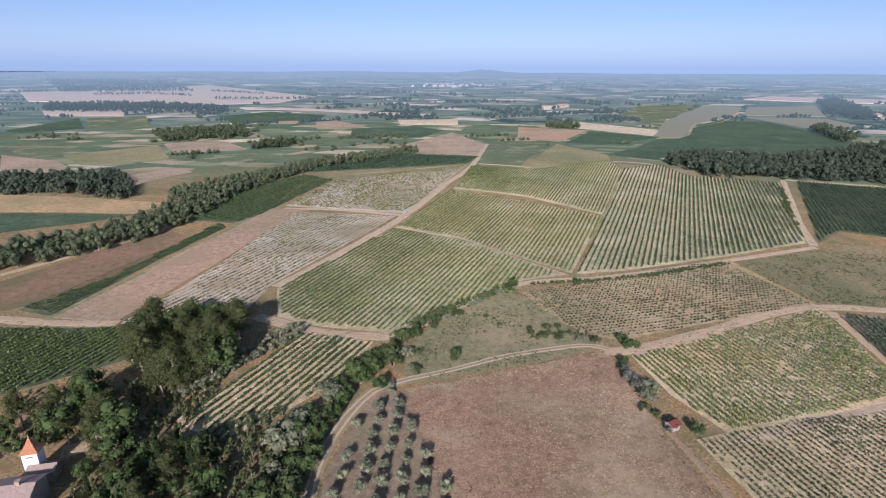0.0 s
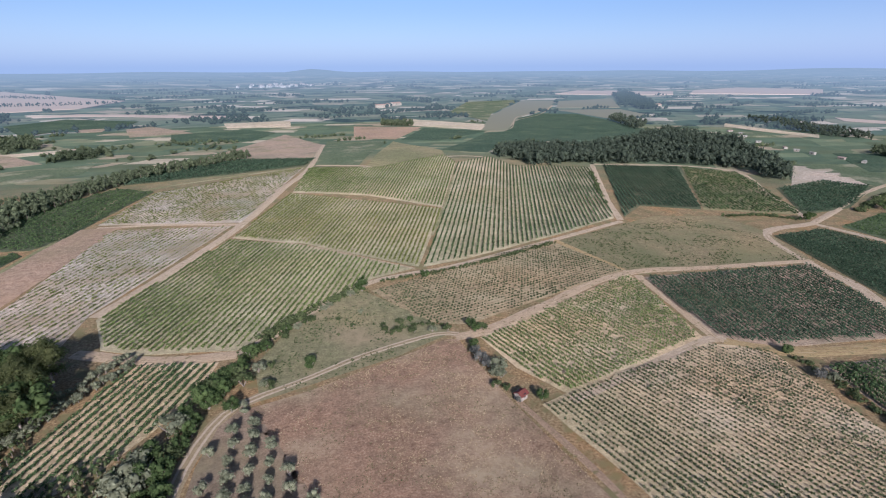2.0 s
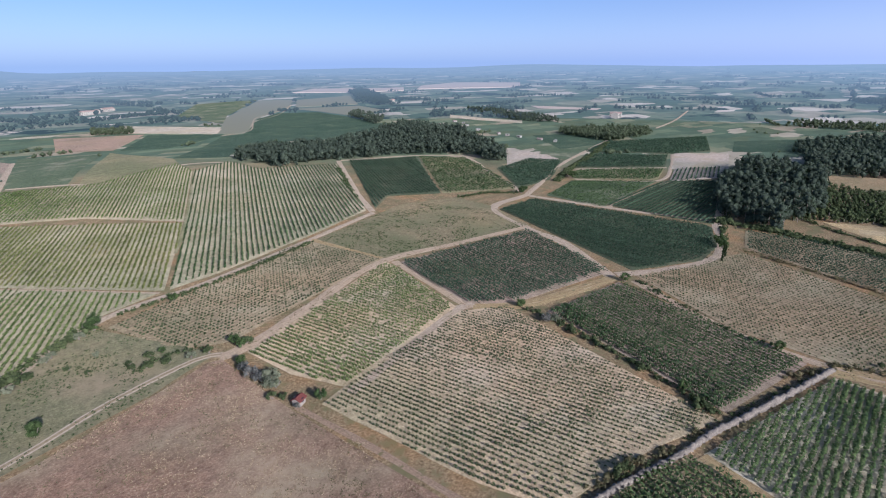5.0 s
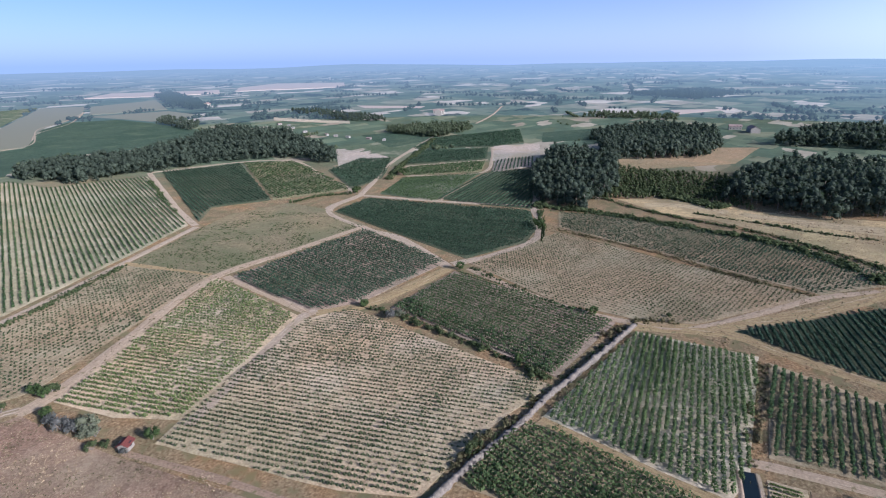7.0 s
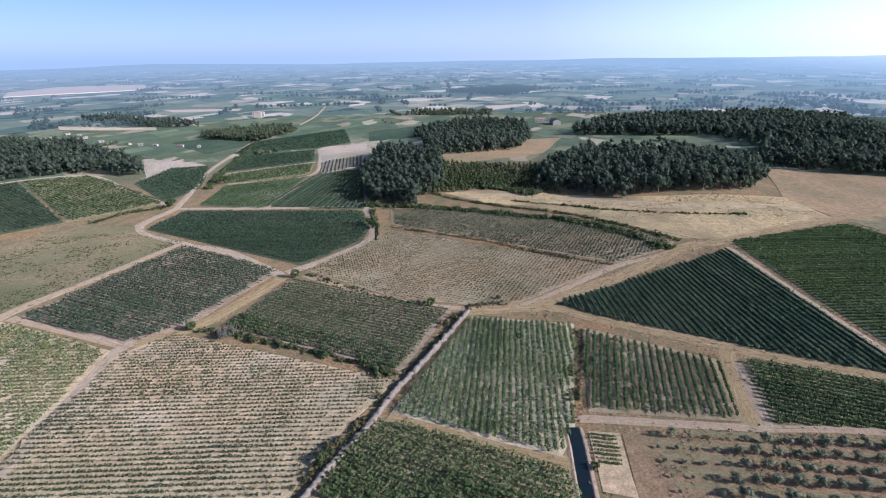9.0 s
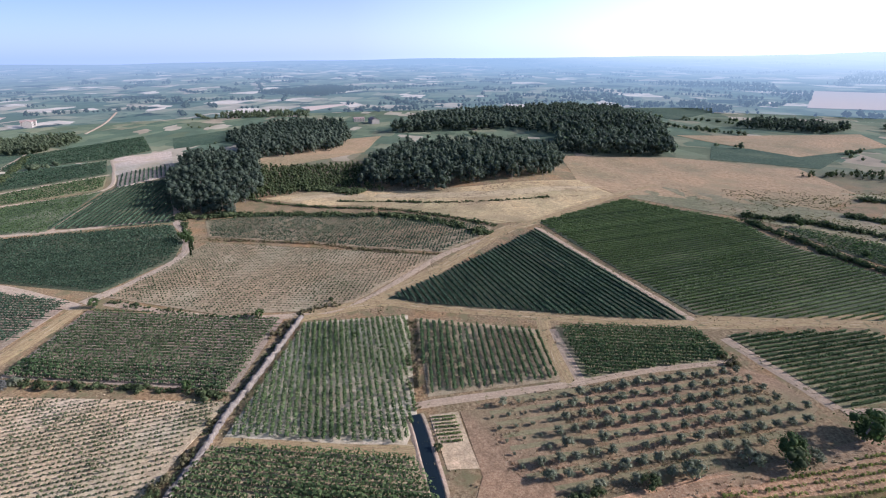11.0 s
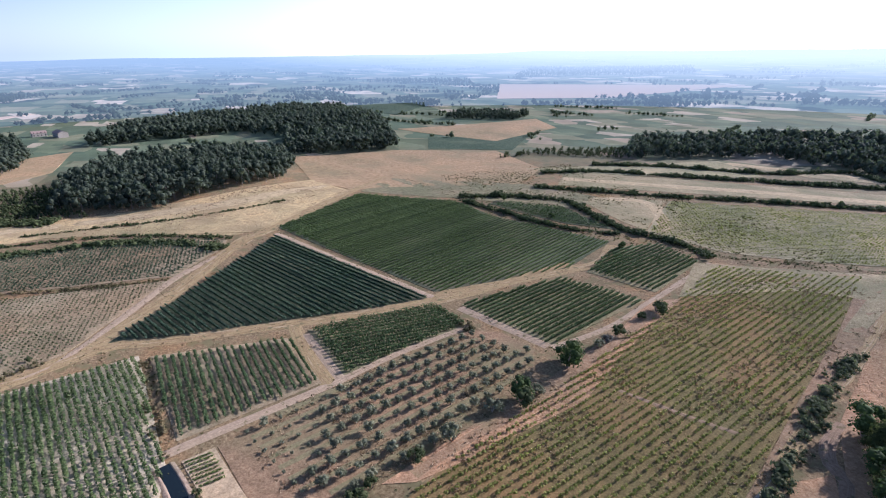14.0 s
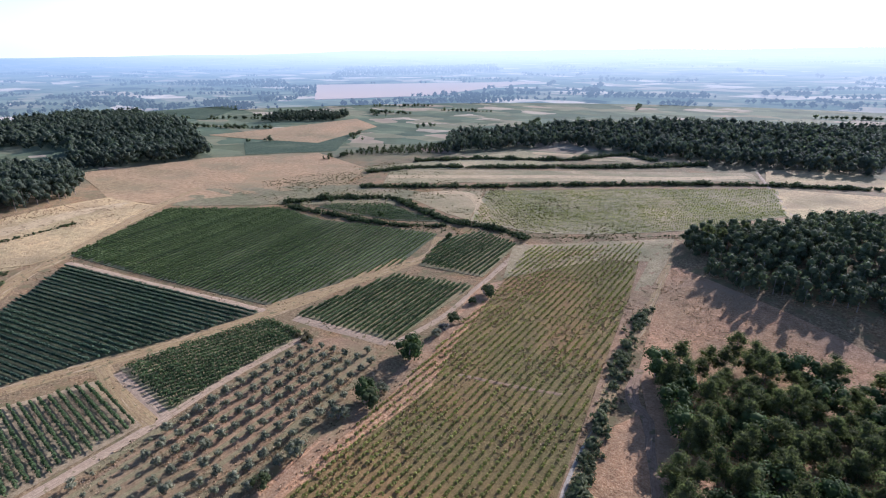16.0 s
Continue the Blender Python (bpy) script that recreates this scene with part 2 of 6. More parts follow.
def leaf(name, dark, light, dry=(0.3, 0.26, 0.1), parched=0.1, through_leaf=0.52):
    """Foliage: each leaf clump has its own tone, and light shines through a little."""
    m, t, out = material(name)
    geo = t.nodes.new("ShaderNodeNewGeometry")
    obj = t.nodes.new("ShaderNodeObjectInfo")
    own = geo.outputs["Random Per Island"]
    col = ramp(t, own, ((0.0, dark), (0.75, light), (1.0, tuple(min(1, c * 1.3) for c in light))))
    broad = noise_at(t, geo.outputs["Position"], 0.05, 4, 0.6)
    col = mix(t, step(t, broad, 0.75 - parched, 0.95 - parched), col, dry)
    tone = ramp(t, obj.outputs["Random"], ((0.0, (0.82, 0.84, 0.82)), (1.0, (1.15, 1.12, 1.1))))
    col = mix(t, 1.0, col, tone, "MULTIPLY")
    b = node(t, "ShaderNodeBsdfPrincipled", Roughness=0.75)
    b.inputs["Specular IOR Level"].default_value = 0.08
    b.inputs["Diffuse Roughness"].default_value = 0.3
    t.links.new(col, b.inputs["Base Color"])
    s = t.nodes.new("ShaderNodeBsdfTranslucent")
    t.links.new(mix(t, 1.0, col, (0.85, 1.0, 0.7), "MULTIPLY"), s.inputs["Color"])
    add = node(t, "ShaderNodeMixShader", Fac=through_leaf * 0.7)
    t.links.new(b.outputs["BSDF"], add.inputs[1])
    t.links.new(s.outputs["BSDF"], add.inputs[2])
    t.links.new(add.outputs["Shader"], out.inputs["Surface"])
    return m


LEAF = {
    "vine_green": leaf("vine_green", (0.055, 0.09, 0.042), (0.125, 0.17, 0.072), parched=0.05),
    "vine_dark": leaf("vine_dark", (0.04, 0.068, 0.042), (0.1, 0.145, 0.088), parched=0.02),
    "vine_light": leaf("vine_light", (0.095, 0.13, 0.045), (0.21, 0.25, 0.088), parched=0.12, through_leaf=0.55),
    "vine_mid": leaf("vine_mid", (0.075, 0.112, 0.046), (0.165, 0.21, 0.083), parched=0.1),
    "vine_teal": leaf("vine_teal", (0.052, 0.084, 0.054), (0.13, 0.18, 0.112), parched=0.02),
    "vine_yellow": leaf("vine_yellow", (0.12, 0.14, 0.045), (0.24, 0.25, 0.085), parched=0.2),
    "vine_gold": leaf("vine_gold", (0.19, 0.195, 0.06), (0.37, 0.36, 0.12), parched=0.15, through_leaf=0.75),
    "vine_olive": leaf("vine_olive", (0.055, 0.075, 0.035), (0.115, 0.135, 0.065), parched=0.1),
    "pine": leaf("pine_needles", (0.1, 0.11, 0.052), (0.19, 0.2, 0.088), parched=0.0, through_leaf=0.95),
    # pine green for distant woods, haze put into the colour as a bluer tone
    "pine_far": leaf("pine_needles_hazed", (0.068, 0.084, 0.062), (0.112, 0.132, 0.092), parched=0.0, through_leaf=0.6),
    "broad": leaf("oak_leaves", (0.042, 0.066, 0.024), (0.1, 0.135, 0.05), parched=0.02, through_leaf=0.48),
    # broadleaf green raised and turned bluer, haze of distant woods in the colour
    "broad_far": leaf("broad_leaves_hazed", (0.085, 0.102, 0.06), (0.14, 0.162, 0.092), parched=0.02, through_leaf=0.65),
    "olive": leaf("olive_leaves", (0.135, 0.14, 0.086), (0.25, 0.25, 0.165), parched=0.0, through_leaf=0.42),
    "cypress": leaf("cypress_leaves", (0.02, 0.032, 0.014), (0.045, 0.06, 0.025), parched=0.0),
    "shrub": leaf("shrub_leaves", (0.05, 0.066, 0.028), (0.115, 0.135, 0.06), parched=0.08, through_leaf=0.48),
    "maquis": leaf("maquis_leaves", (0.095, 0.105, 0.055), (0.18, 0.195, 0.108), parched=0.1, through_leaf=0.6),
    "shrub_dry": leaf("dry_shrub", (0.09, 0.08, 0.04), (0.2, 0.17, 0.09), (0.32, 0.24, 0.14), 0.25),
    "grey": leaf("grey_leaves", (0.1, 0.1, 0.09), (0.19, 0.18, 0.16), parched=0.0),
    "tuft": leaf("grass_tuft", (0.3, 0.2, 0.12), (0.5, 0.37, 0.24), parched=0.0, through_leaf=0.15),
}


def bark():
    m, t, out = material("bark")
    pos = t.nodes.new("ShaderNodeNewGeometry").outputs["Position"]
    fine = noise_at(t, pos, 5.0, 5, 0.7)
    finish(t, out, ramp(t, fine, ((0.3, (0.16, 0.12, 0.095)), (0.7, (0.42, 0.35, 0.29)))), 0.95, fine, 0.05)
    return m


BARK = bark()


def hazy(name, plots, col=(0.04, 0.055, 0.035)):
    """Distance in morning haze: base colour fades outward into painted pale blue emission."""
    m, t, out = material(name)
    pos = t.nodes.new("ShaderNodeNewGeometry").outputs["Position"]
    way = t.nodes.new("ShaderNodeVectorMath")
    way.operation = "LENGTH"
    t.links.new(pos, way.inputs[0])
    if plots:
        turn = t.nodes.new("ShaderNodeMapping")
        turn.inputs["Rotation"].default_value = (0, 0, radians(22))
        turn.inputs["Scale"].default_value = (1 / 430, 1 / 270, 0)
        t.links.new(pos, turn.inputs["Vector"])
        cell = t.nodes.new("ShaderNodeTexVoronoi")
        cell.distance = "CHEBYCHEV"
        t.links.new(turn.outputs["Vector"], cell.inputs["Vector"])
        split = t.nodes.new("ShaderNodeSeparateColor")
        t.links.new(cell.outputs["Color"], split.inputs["Color"])
        plots_of = t.nodes.new("ShaderNodeValToRGB")
        plots_of.color_ramp.interpolation = "CONSTANT"
        el = plots_of.color_ramp.elements
        tones = ((0.0, (0.1, 0.14, 0.085)), (0.2, (0.17, 0.2, 0.12)), (0.38, (0.12, 0.16, 0.1)), (0.5, (0.27, 0.26, 0.165)), (0.6, (0.15, 0.18, 0.11)), (0.73, (0.42, 0.35, 0.24)), (0.81, (0.19, 0.21, 0.125)), (0.9, (0.64, 0.53, 0.4)))
        while len(el) < len(tones):
            el.new(0.5)
        for e, (at, c) in zip(el, tones):
            e.position, e.color = at, (*c, 1)
        t.links.new(split.outputs["Red"], plots_of.inputs["Fac"])
        grain = noise_at(t, pos, 0.02, 4, 0.65)
        col = mix(t, 1.0, plots_of.outputs["Color"], ramp(t, grain, ((0.3, (0.7, 0.7, 0.7)), (0.7, (1.25, 1.25, 1.25)))), "MULTIPLY")
        woods = noise_at(t, pos, 0.006, 6, 0.62)
        col = mix(t, step(t, woods, 0.58, 0.62), col, (0.03, 0.05, 0.035))
    b = node(t, "ShaderNodeBsdfPrincipled", Roughness=1.0)
    b.inputs["Specular IOR Level"].default_value = 0.0
    if plots:
        t.links.new(col, b.inputs["Base Color"])
    else:
        b.inputs["Base Color"].default_value = (*col, 1)
    # painted haze: the surface itself glows in place of lit air, whiter sunward
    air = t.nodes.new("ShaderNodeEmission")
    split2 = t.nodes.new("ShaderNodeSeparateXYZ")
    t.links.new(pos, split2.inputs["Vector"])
    haze_glow_col = ramp(t, step(t, split2.outputs["Y"], 2500, -3500), ((0.0, (0.35, 0.45, 0.57)), (0.6, (0.37, 0.5, 0.63)), (1.0, (0.76, 0.86, 0.93))))
    t.links.new(haze_glow_col, air.inputs["Color"])
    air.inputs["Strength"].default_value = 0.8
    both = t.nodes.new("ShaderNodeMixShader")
    # sunward surfaces count as further off, so more haze is painted there
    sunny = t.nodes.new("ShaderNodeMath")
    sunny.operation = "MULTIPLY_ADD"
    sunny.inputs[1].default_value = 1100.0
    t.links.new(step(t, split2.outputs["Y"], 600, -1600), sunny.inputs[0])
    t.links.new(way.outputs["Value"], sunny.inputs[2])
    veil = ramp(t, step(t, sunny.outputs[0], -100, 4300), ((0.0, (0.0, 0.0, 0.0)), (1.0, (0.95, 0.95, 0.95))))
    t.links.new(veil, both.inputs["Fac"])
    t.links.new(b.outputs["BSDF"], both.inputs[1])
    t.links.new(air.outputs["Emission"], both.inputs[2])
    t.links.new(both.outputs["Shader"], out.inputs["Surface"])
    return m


# far leaves and fields with haze painted in as emission
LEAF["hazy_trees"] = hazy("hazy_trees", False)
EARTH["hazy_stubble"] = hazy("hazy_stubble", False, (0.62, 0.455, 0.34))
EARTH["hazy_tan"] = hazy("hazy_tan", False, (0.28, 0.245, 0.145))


# ---------------------------------------------------------------- the lie of the land
HILLS = [(115, 464, 10, 150, 130), (-10, -260, 15, 60, 60), (383, -88, 7, 75, 60), (618, -284, 7, 70, 60), (431, 497, 3, 90, 70), (171, -573, 7, 160, 60), (-266, 398, 4, 120, 80)]


def relief(x, y):
    """Low rolling ridges of the far country, above the even land."""
    x, y = np.asarray(x, float), np.asarray(y, float)
    r = np.hypot(x, y)
    u = np.clip((r - 1500) / 2600, 0, 1)
    a = np.arctan2(x, y)
    roll = 0.5 + 0.3 * np.sin(a * 7 + r / 520) + 0.25 * np.sin(a * 17 - r / 310 + 1.3) + 0.2 * np.sin(a * 31 + r / 190)
    mound = np.exp(-((a - 0.07) / 0.035) ** 2 - ((r - 4300) / 350) ** 2) + 0.8 * np.exp(-((a - 0.95) / 0.16) ** 2 - ((r - 4600) / 300) ** 2) + 0.6 * np.exp(-((a - 2.35) / 0.12) ** 2 - ((r - 4300) / 400) ** 2)
    return u * 10 * roll + 26 * mound


def land(x, y):
    """Height of the ground: low hills and, far away, a slow rise to the horizon."""
    x, y = np.asarray(x, float), np.asarray(y, float)
    z = np.zeros(np.broadcast(x, y).shape)
    for hx, hy, high, wide, deep in HILLS:
        z = z + high * np.exp(-((x - hx) / wide) ** 2 - ((y - hy) / deep) ** 2)
    u = np.clip((np.hypot(x, y) - 1500) / 3300, 0, 1)
    return z + 42 * u * u * (3 - 2 * u) + relief(x, y)


def mesh_of(name, verts, faces, mat, smooth=False):
    """A mesh from arrays; all faces have the same number of corners."""
    me = bpy.data.meshes.new(name)
    verts = np.asarray(verts, np.float32).reshape(-1, 3)
    faces = np.asarray(faces, np.int32)
    n, k = faces.shape
    me.vertices.add(len(verts))
    me.vertices.foreach_set("co", verts.ravel())
    me.loops.add(n * k)
    me.loops.foreach_set("vertex_index", faces.ravel())
    me.polygons.add(n)
    me.polygons.foreach_set("loop_start", np.arange(n, dtype=np.int32) * k)
    me.polygons.foreach_set("loop_total", np.full(n, k, np.int32))
    if smooth:
        me.polygons.foreach_set("use_smooth", np.ones(n, bool))
    me.update(calc_edges=True)
    me.materials.append(mat)
    return me


def part(name, bm, mat, parent, label=""):
    """One mesh object from a bmesh, under a thing or a part."""
    me = bpy.data.meshes.new(name)
    bm.to_mesh(me)
    bm.free()
    me.materials.append(mat)
    ob = new(name, me)
    ob.parent = parent
    return tagged(ob, label)


def part_of(name, me, parent, label=""):
    ob = new(name, me)
    ob.parent = parent
    return tagged(ob, label)


def build_ground():
    fine = np.arange(-520, 641, 8.0)
    outer, s = [], 8.0
    at = 638.0
    while at < 4900:
        s *= 1.09
        at += s
        outer.append(at)
    outer = np.array(outer)
    axis = np.concatenate((-(outer[::-1]) + 120, fine, outer))
    gx, gy = np.meshgrid(axis, axis - 60, indexing="ij")
    gz = land(gx, gy) - np.clip((np.hypot(gx, gy) - 900) * 0.03, 0, 14)
    n = len(axis)
    idx = np.arange(n * n).reshape(n, n)
    faces = np.stack((idx[:-1, :-1], idx[1:, :-1], idx[1:, 1:], idx[:-1, 1:]), -1).reshape(-1, 4)
    m, t, out = material("countryside")
    pos = t.nodes.new("ShaderNodeNewGeometry").outputs["Position"]
    # rough grassland near by
    fine_n = noise_at(t, pos, 1.2, 6, 0.7)
    clod = noise_at(t, pos, 0.15, 5, 0.65)
    near = ramp(t, fine_n, ((0.34, (0.13, 0.088, 0.045)), (0.5, (0.265, 0.18, 0.095)), (0.66, (0.43, 0.32, 0.175))))
    near = mix(t, step(t, clod, 0.5, 0.62), near, (0.2, 0.165, 0.08))
    rusty = noise_at(t, pos, 0.05, 4, 0.6)
    near = mix(t, 1.0, near, ramp(t, rusty, ((0.35, (0.78, 0.82, 0.8)), (0.5, (1.0, 1.0, 1.0)), (0.65, (1.12, 0.98, 0.88)))), "MULTIPLY")
    # patchwork of far plots
    turn = t.nodes.new("ShaderNodeMapping")
    turn.inputs["Rotation"].default_value = (0, 0, radians(22))
    turn.inputs["Scale"].default_value = (1 / 210, 1 / 120, 0)
    t.links.new(pos, turn.inputs["Vector"])
    cell = t.nodes.new("ShaderNodeTexVoronoi")
    cell.distance = "CHEBYCHEV"
    cell.inputs["Randomness"].default_value = 0.8
    t.links.new(turn.outputs["Vector"], cell.inputs["Vector"])
    split = t.nodes.new("ShaderNodeSeparateColor")
    t.links.new(cell.outputs["Color"], split.inputs["Color"])
    plots = t.nodes.new("ShaderNodeValToRGB")
    plots.color_ramp.interpolation = "CONSTANT"
    e = plots.color_ramp.elements
    tones = ((0.0, (0.11, 0.145, 0.085)), (0.2, (0.155, 0.185, 0.105)), (0.36, (0.09, 0.125, 0.075)), (0.48, (0.21, 0.21, 0.12)), (0.58, (0.11, 0.14, 0.08)), (0.72, (0.34, 0.27, 0.18)), (0.79, (0.12, 0.14, 0.075)), (0.89, (0.42, 0.35, 0.245)), (0.94, (0.24, 0.22, 0.13)))
    while len(e) < len(tones):
        e.new(0.5)
    for el, (a, c) in zip(e, tones):
        el.position, el.color = a, (*c, 1)
    t.links.new(split.outputs["Red"], plots.inputs["Fac"])
    grain = noise_at(t, pos, 0.03, 5, 0.65)
    far = mix(t, 1.0, plots.outputs["Color"], ramp(t, grain, ((0.3, (0.75, 0.75, 0.75)), (0.7, (1.2, 1.2, 1.2)))), "MULTIPLY")
    way = t.nodes.new("ShaderNodeVectorMath")
    way.operation = "LENGTH"
    t.links.new(pos, way.inputs[0])
    finish(t, out, mix(t, step(t, way.outputs["Value"], 380, 560), near, far), 0.97, fine_n, 0.15)
    ob = new("ground", mesh_of("ground", np.stack((gx, gy, gz), -1), faces, m, True))
    tagged(ob, "dry grassy farmland reaching the far horizon", "ground", kind="structure")


build_ground()


def lift(x, y):
    """How far above the ground sheet a field's surface lies."""
    return 0.05 + 0.0003 * np.hypot(x, y) + 0.002 * np.clip(np.hypot(x, y) - 1100, 0, 2000)


def inside(pts, x, y):
    """Whether points lie in a polygon."""
    hit = np.zeros(np.shape(x), bool)
    for (ax, ay), (bx, by) in zip(pts, pts[1:] + pts[:1]):
        if ay != by:
            hit ^= ((ay > y) != (by > y)) & (x < (bx - ax) * (y - ay) / (by - ay) + ax)
    return hit


PLOTS = []


def sheet(name, pts, mat, up=0.0, ragged=0.5):
    """A piece of ground cover over the polygon, following the land, with a ragged edge."""
    PLOTS.append(pts)
    bm = bmesh.new()
    face = bm.faces.new([bm.verts.new((x, y, 0)) for x, y in pts])
    area = abs(sum(a[0] * b[1] - b[0] * a[1] for a, b in zip(pts, pts[1:] + pts[:1]))) / 2
    bmesh.ops.inset_region(bm, faces=[face], thickness=min(1.4, 0.03 * math.sqrt(area)), use_boundary=True, use_even_offset=True)
    xs, ys = [p[0] for p in pts], [p[1] for p in pts]
    reach = max(math.hypot(x, y) for x, y in pts)
    pace = 8.0 if reach < 330 else 16.0 if reach < 700 else 60.0
    for lo, hi, no in ((min(xs), max(xs), (1, 0, 0)), (min(ys), max(ys), (0, 1, 0))):
        k = lo + pace
        while k < hi:
            bmesh.ops.bisect_plane(bm, geom=bm.verts[:] + bm.edges[:] + bm.faces[:], plane_co=(no[0] * k, no[1] * k, 0), plane_no=no)
            k += pace
    for v in bm.verts:
        if v.is_boundary:
            v.co.x += ragged * noise.noise((v.co.x * 0.2, v.co.y * 0.2, 1.0))
            v.co.y += ragged * noise.noise((v.co.x * 0.2, v.co.y * 0.2, 7.0))
        rim = v.is_boundary
        v.co.z = float(land(v.co.x, v.co.y)) + (-0.01 if rim else float(lift(v.co.x, v.co.y)) + up)
    for f in bm.faces:
        edge_piece = any(v.is_boundary for v in f.verts)
        f.smooth = not edge_piece
        for e in f.edges:
            if edge_piece:
                e.smooth = False
    bm.normal_update()
    for f in bm.faces:
        if f.normal.z < 0:
            f.normal_flip()
    return part(name, bm, mat, None)


def field(pts, label, soil, up=0.0):
    return tagged(sheet("field", pts, EARTH[soil], up, 0.8), label, "field", kind="structure")


FOLIAGE = np.random.default_rng(11)


def leaf_quads(centre, normal, size):
    """Small four-cornered leaf clumps at the centres, facing the normals."""
    r = FOLIAGE
    n = len(centre)
    normal = normal / np.linalg.norm(normal, axis=1, keepdims=True)
    side = np.cross(normal, r.normal(size=(n, 3)))
    side /= np.linalg.norm(side, axis=1, keepdims=True)
    up = np.cross(normal, side)
    size = np.broadcast_to(np.asarray(size, float).reshape(-1, 1), (n, 1))
    a = side * size * r.uniform(0.6, 1.2, (n, 1))
    b = up * size * r.uniform(0.6, 1.2, (n, 1))
    sag = normal * size * 0.35
    v = np.stack((centre - a - sag, centre - b * 0.8, centre + a - sag * 0.5, centre + b), 1)
    return v


def quad_faces(n):
    return np.arange(n * 4).reshape(n, 4)


def vines(x, y, along, size, leaves, leaf_size, slim=0.46):
    """Leaf clumps of many vines standing at x, y with their rows running along the given way."""
    r = FOLIAGE
    n = len(x)
    d = r.normal(size=(n, leaves, 3))
    d[..., 2] = np.abs(d[..., 2]) * 0.9 - 0.25
    d /= np.linalg.norm(d, axis=2, keepdims=True)
    size = size.reshape(n, 1)
    q = r.uniform(0.65, 1.05, (n, leaves))
    la, lb, lc = d[..., 0] * q * 0.62 * size, d[..., 1] * q * slim * size, 0.62 * size + d[..., 2] * q * 0.55 * size
    ax, ay = along
    px = x[:, None] + la * ax - lb * ay
    py = y[:, None] + la * ay + lb * ax
    pz = (land(x, y) + lift(x, y))[:, None] + lc
    c = np.stack((px, py, pz), -1).reshape(-1, 3)
    nrm = np.stack((d[..., 0] * ax - d[..., 1] * ay, d[..., 0] * ay + d[..., 1] * ax, d[..., 2] + 0.85), -1).reshape(-1, 3)
    nrm = nrm + r.normal(scale=0.35, size=nrm.shape)
    return leaf_quads(c, nrm, np.repeat(leaf_size * np.minimum(size.ravel(), 1.0), leaves))


VINES = {}


def vine_stock(kind):
    """A few single vines of the kind, as meshes to be shared."""
    if kind not in VINES:
        VINES[kind] = []
        for k in range(6):
            v = vines(np.zeros(1), np.zeros(1), (1.0, 0.0), np.ones(1), 20, 0.24).reshape(-1, 3)
            v[:, 2] -= float(lift(0, 0))
            stem = np.array([(0.05 * a, 0.05 * b, z) for z in (-0.05, 0.6) for a, b in ((1, 1), (-1, 1), (-1, -1), (1, -1))])
            f = np.concatenate((quad_faces(20), np.array([(j, (j + 1) % 4, 4 + (j + 1) % 4, 4 + j) for j in range(4)]) + len(v)))
            VINES[kind].append(mesh_of("vine", np.concatenate((v, stem)), f, LEAF[kind]))
    return VINES[kind]


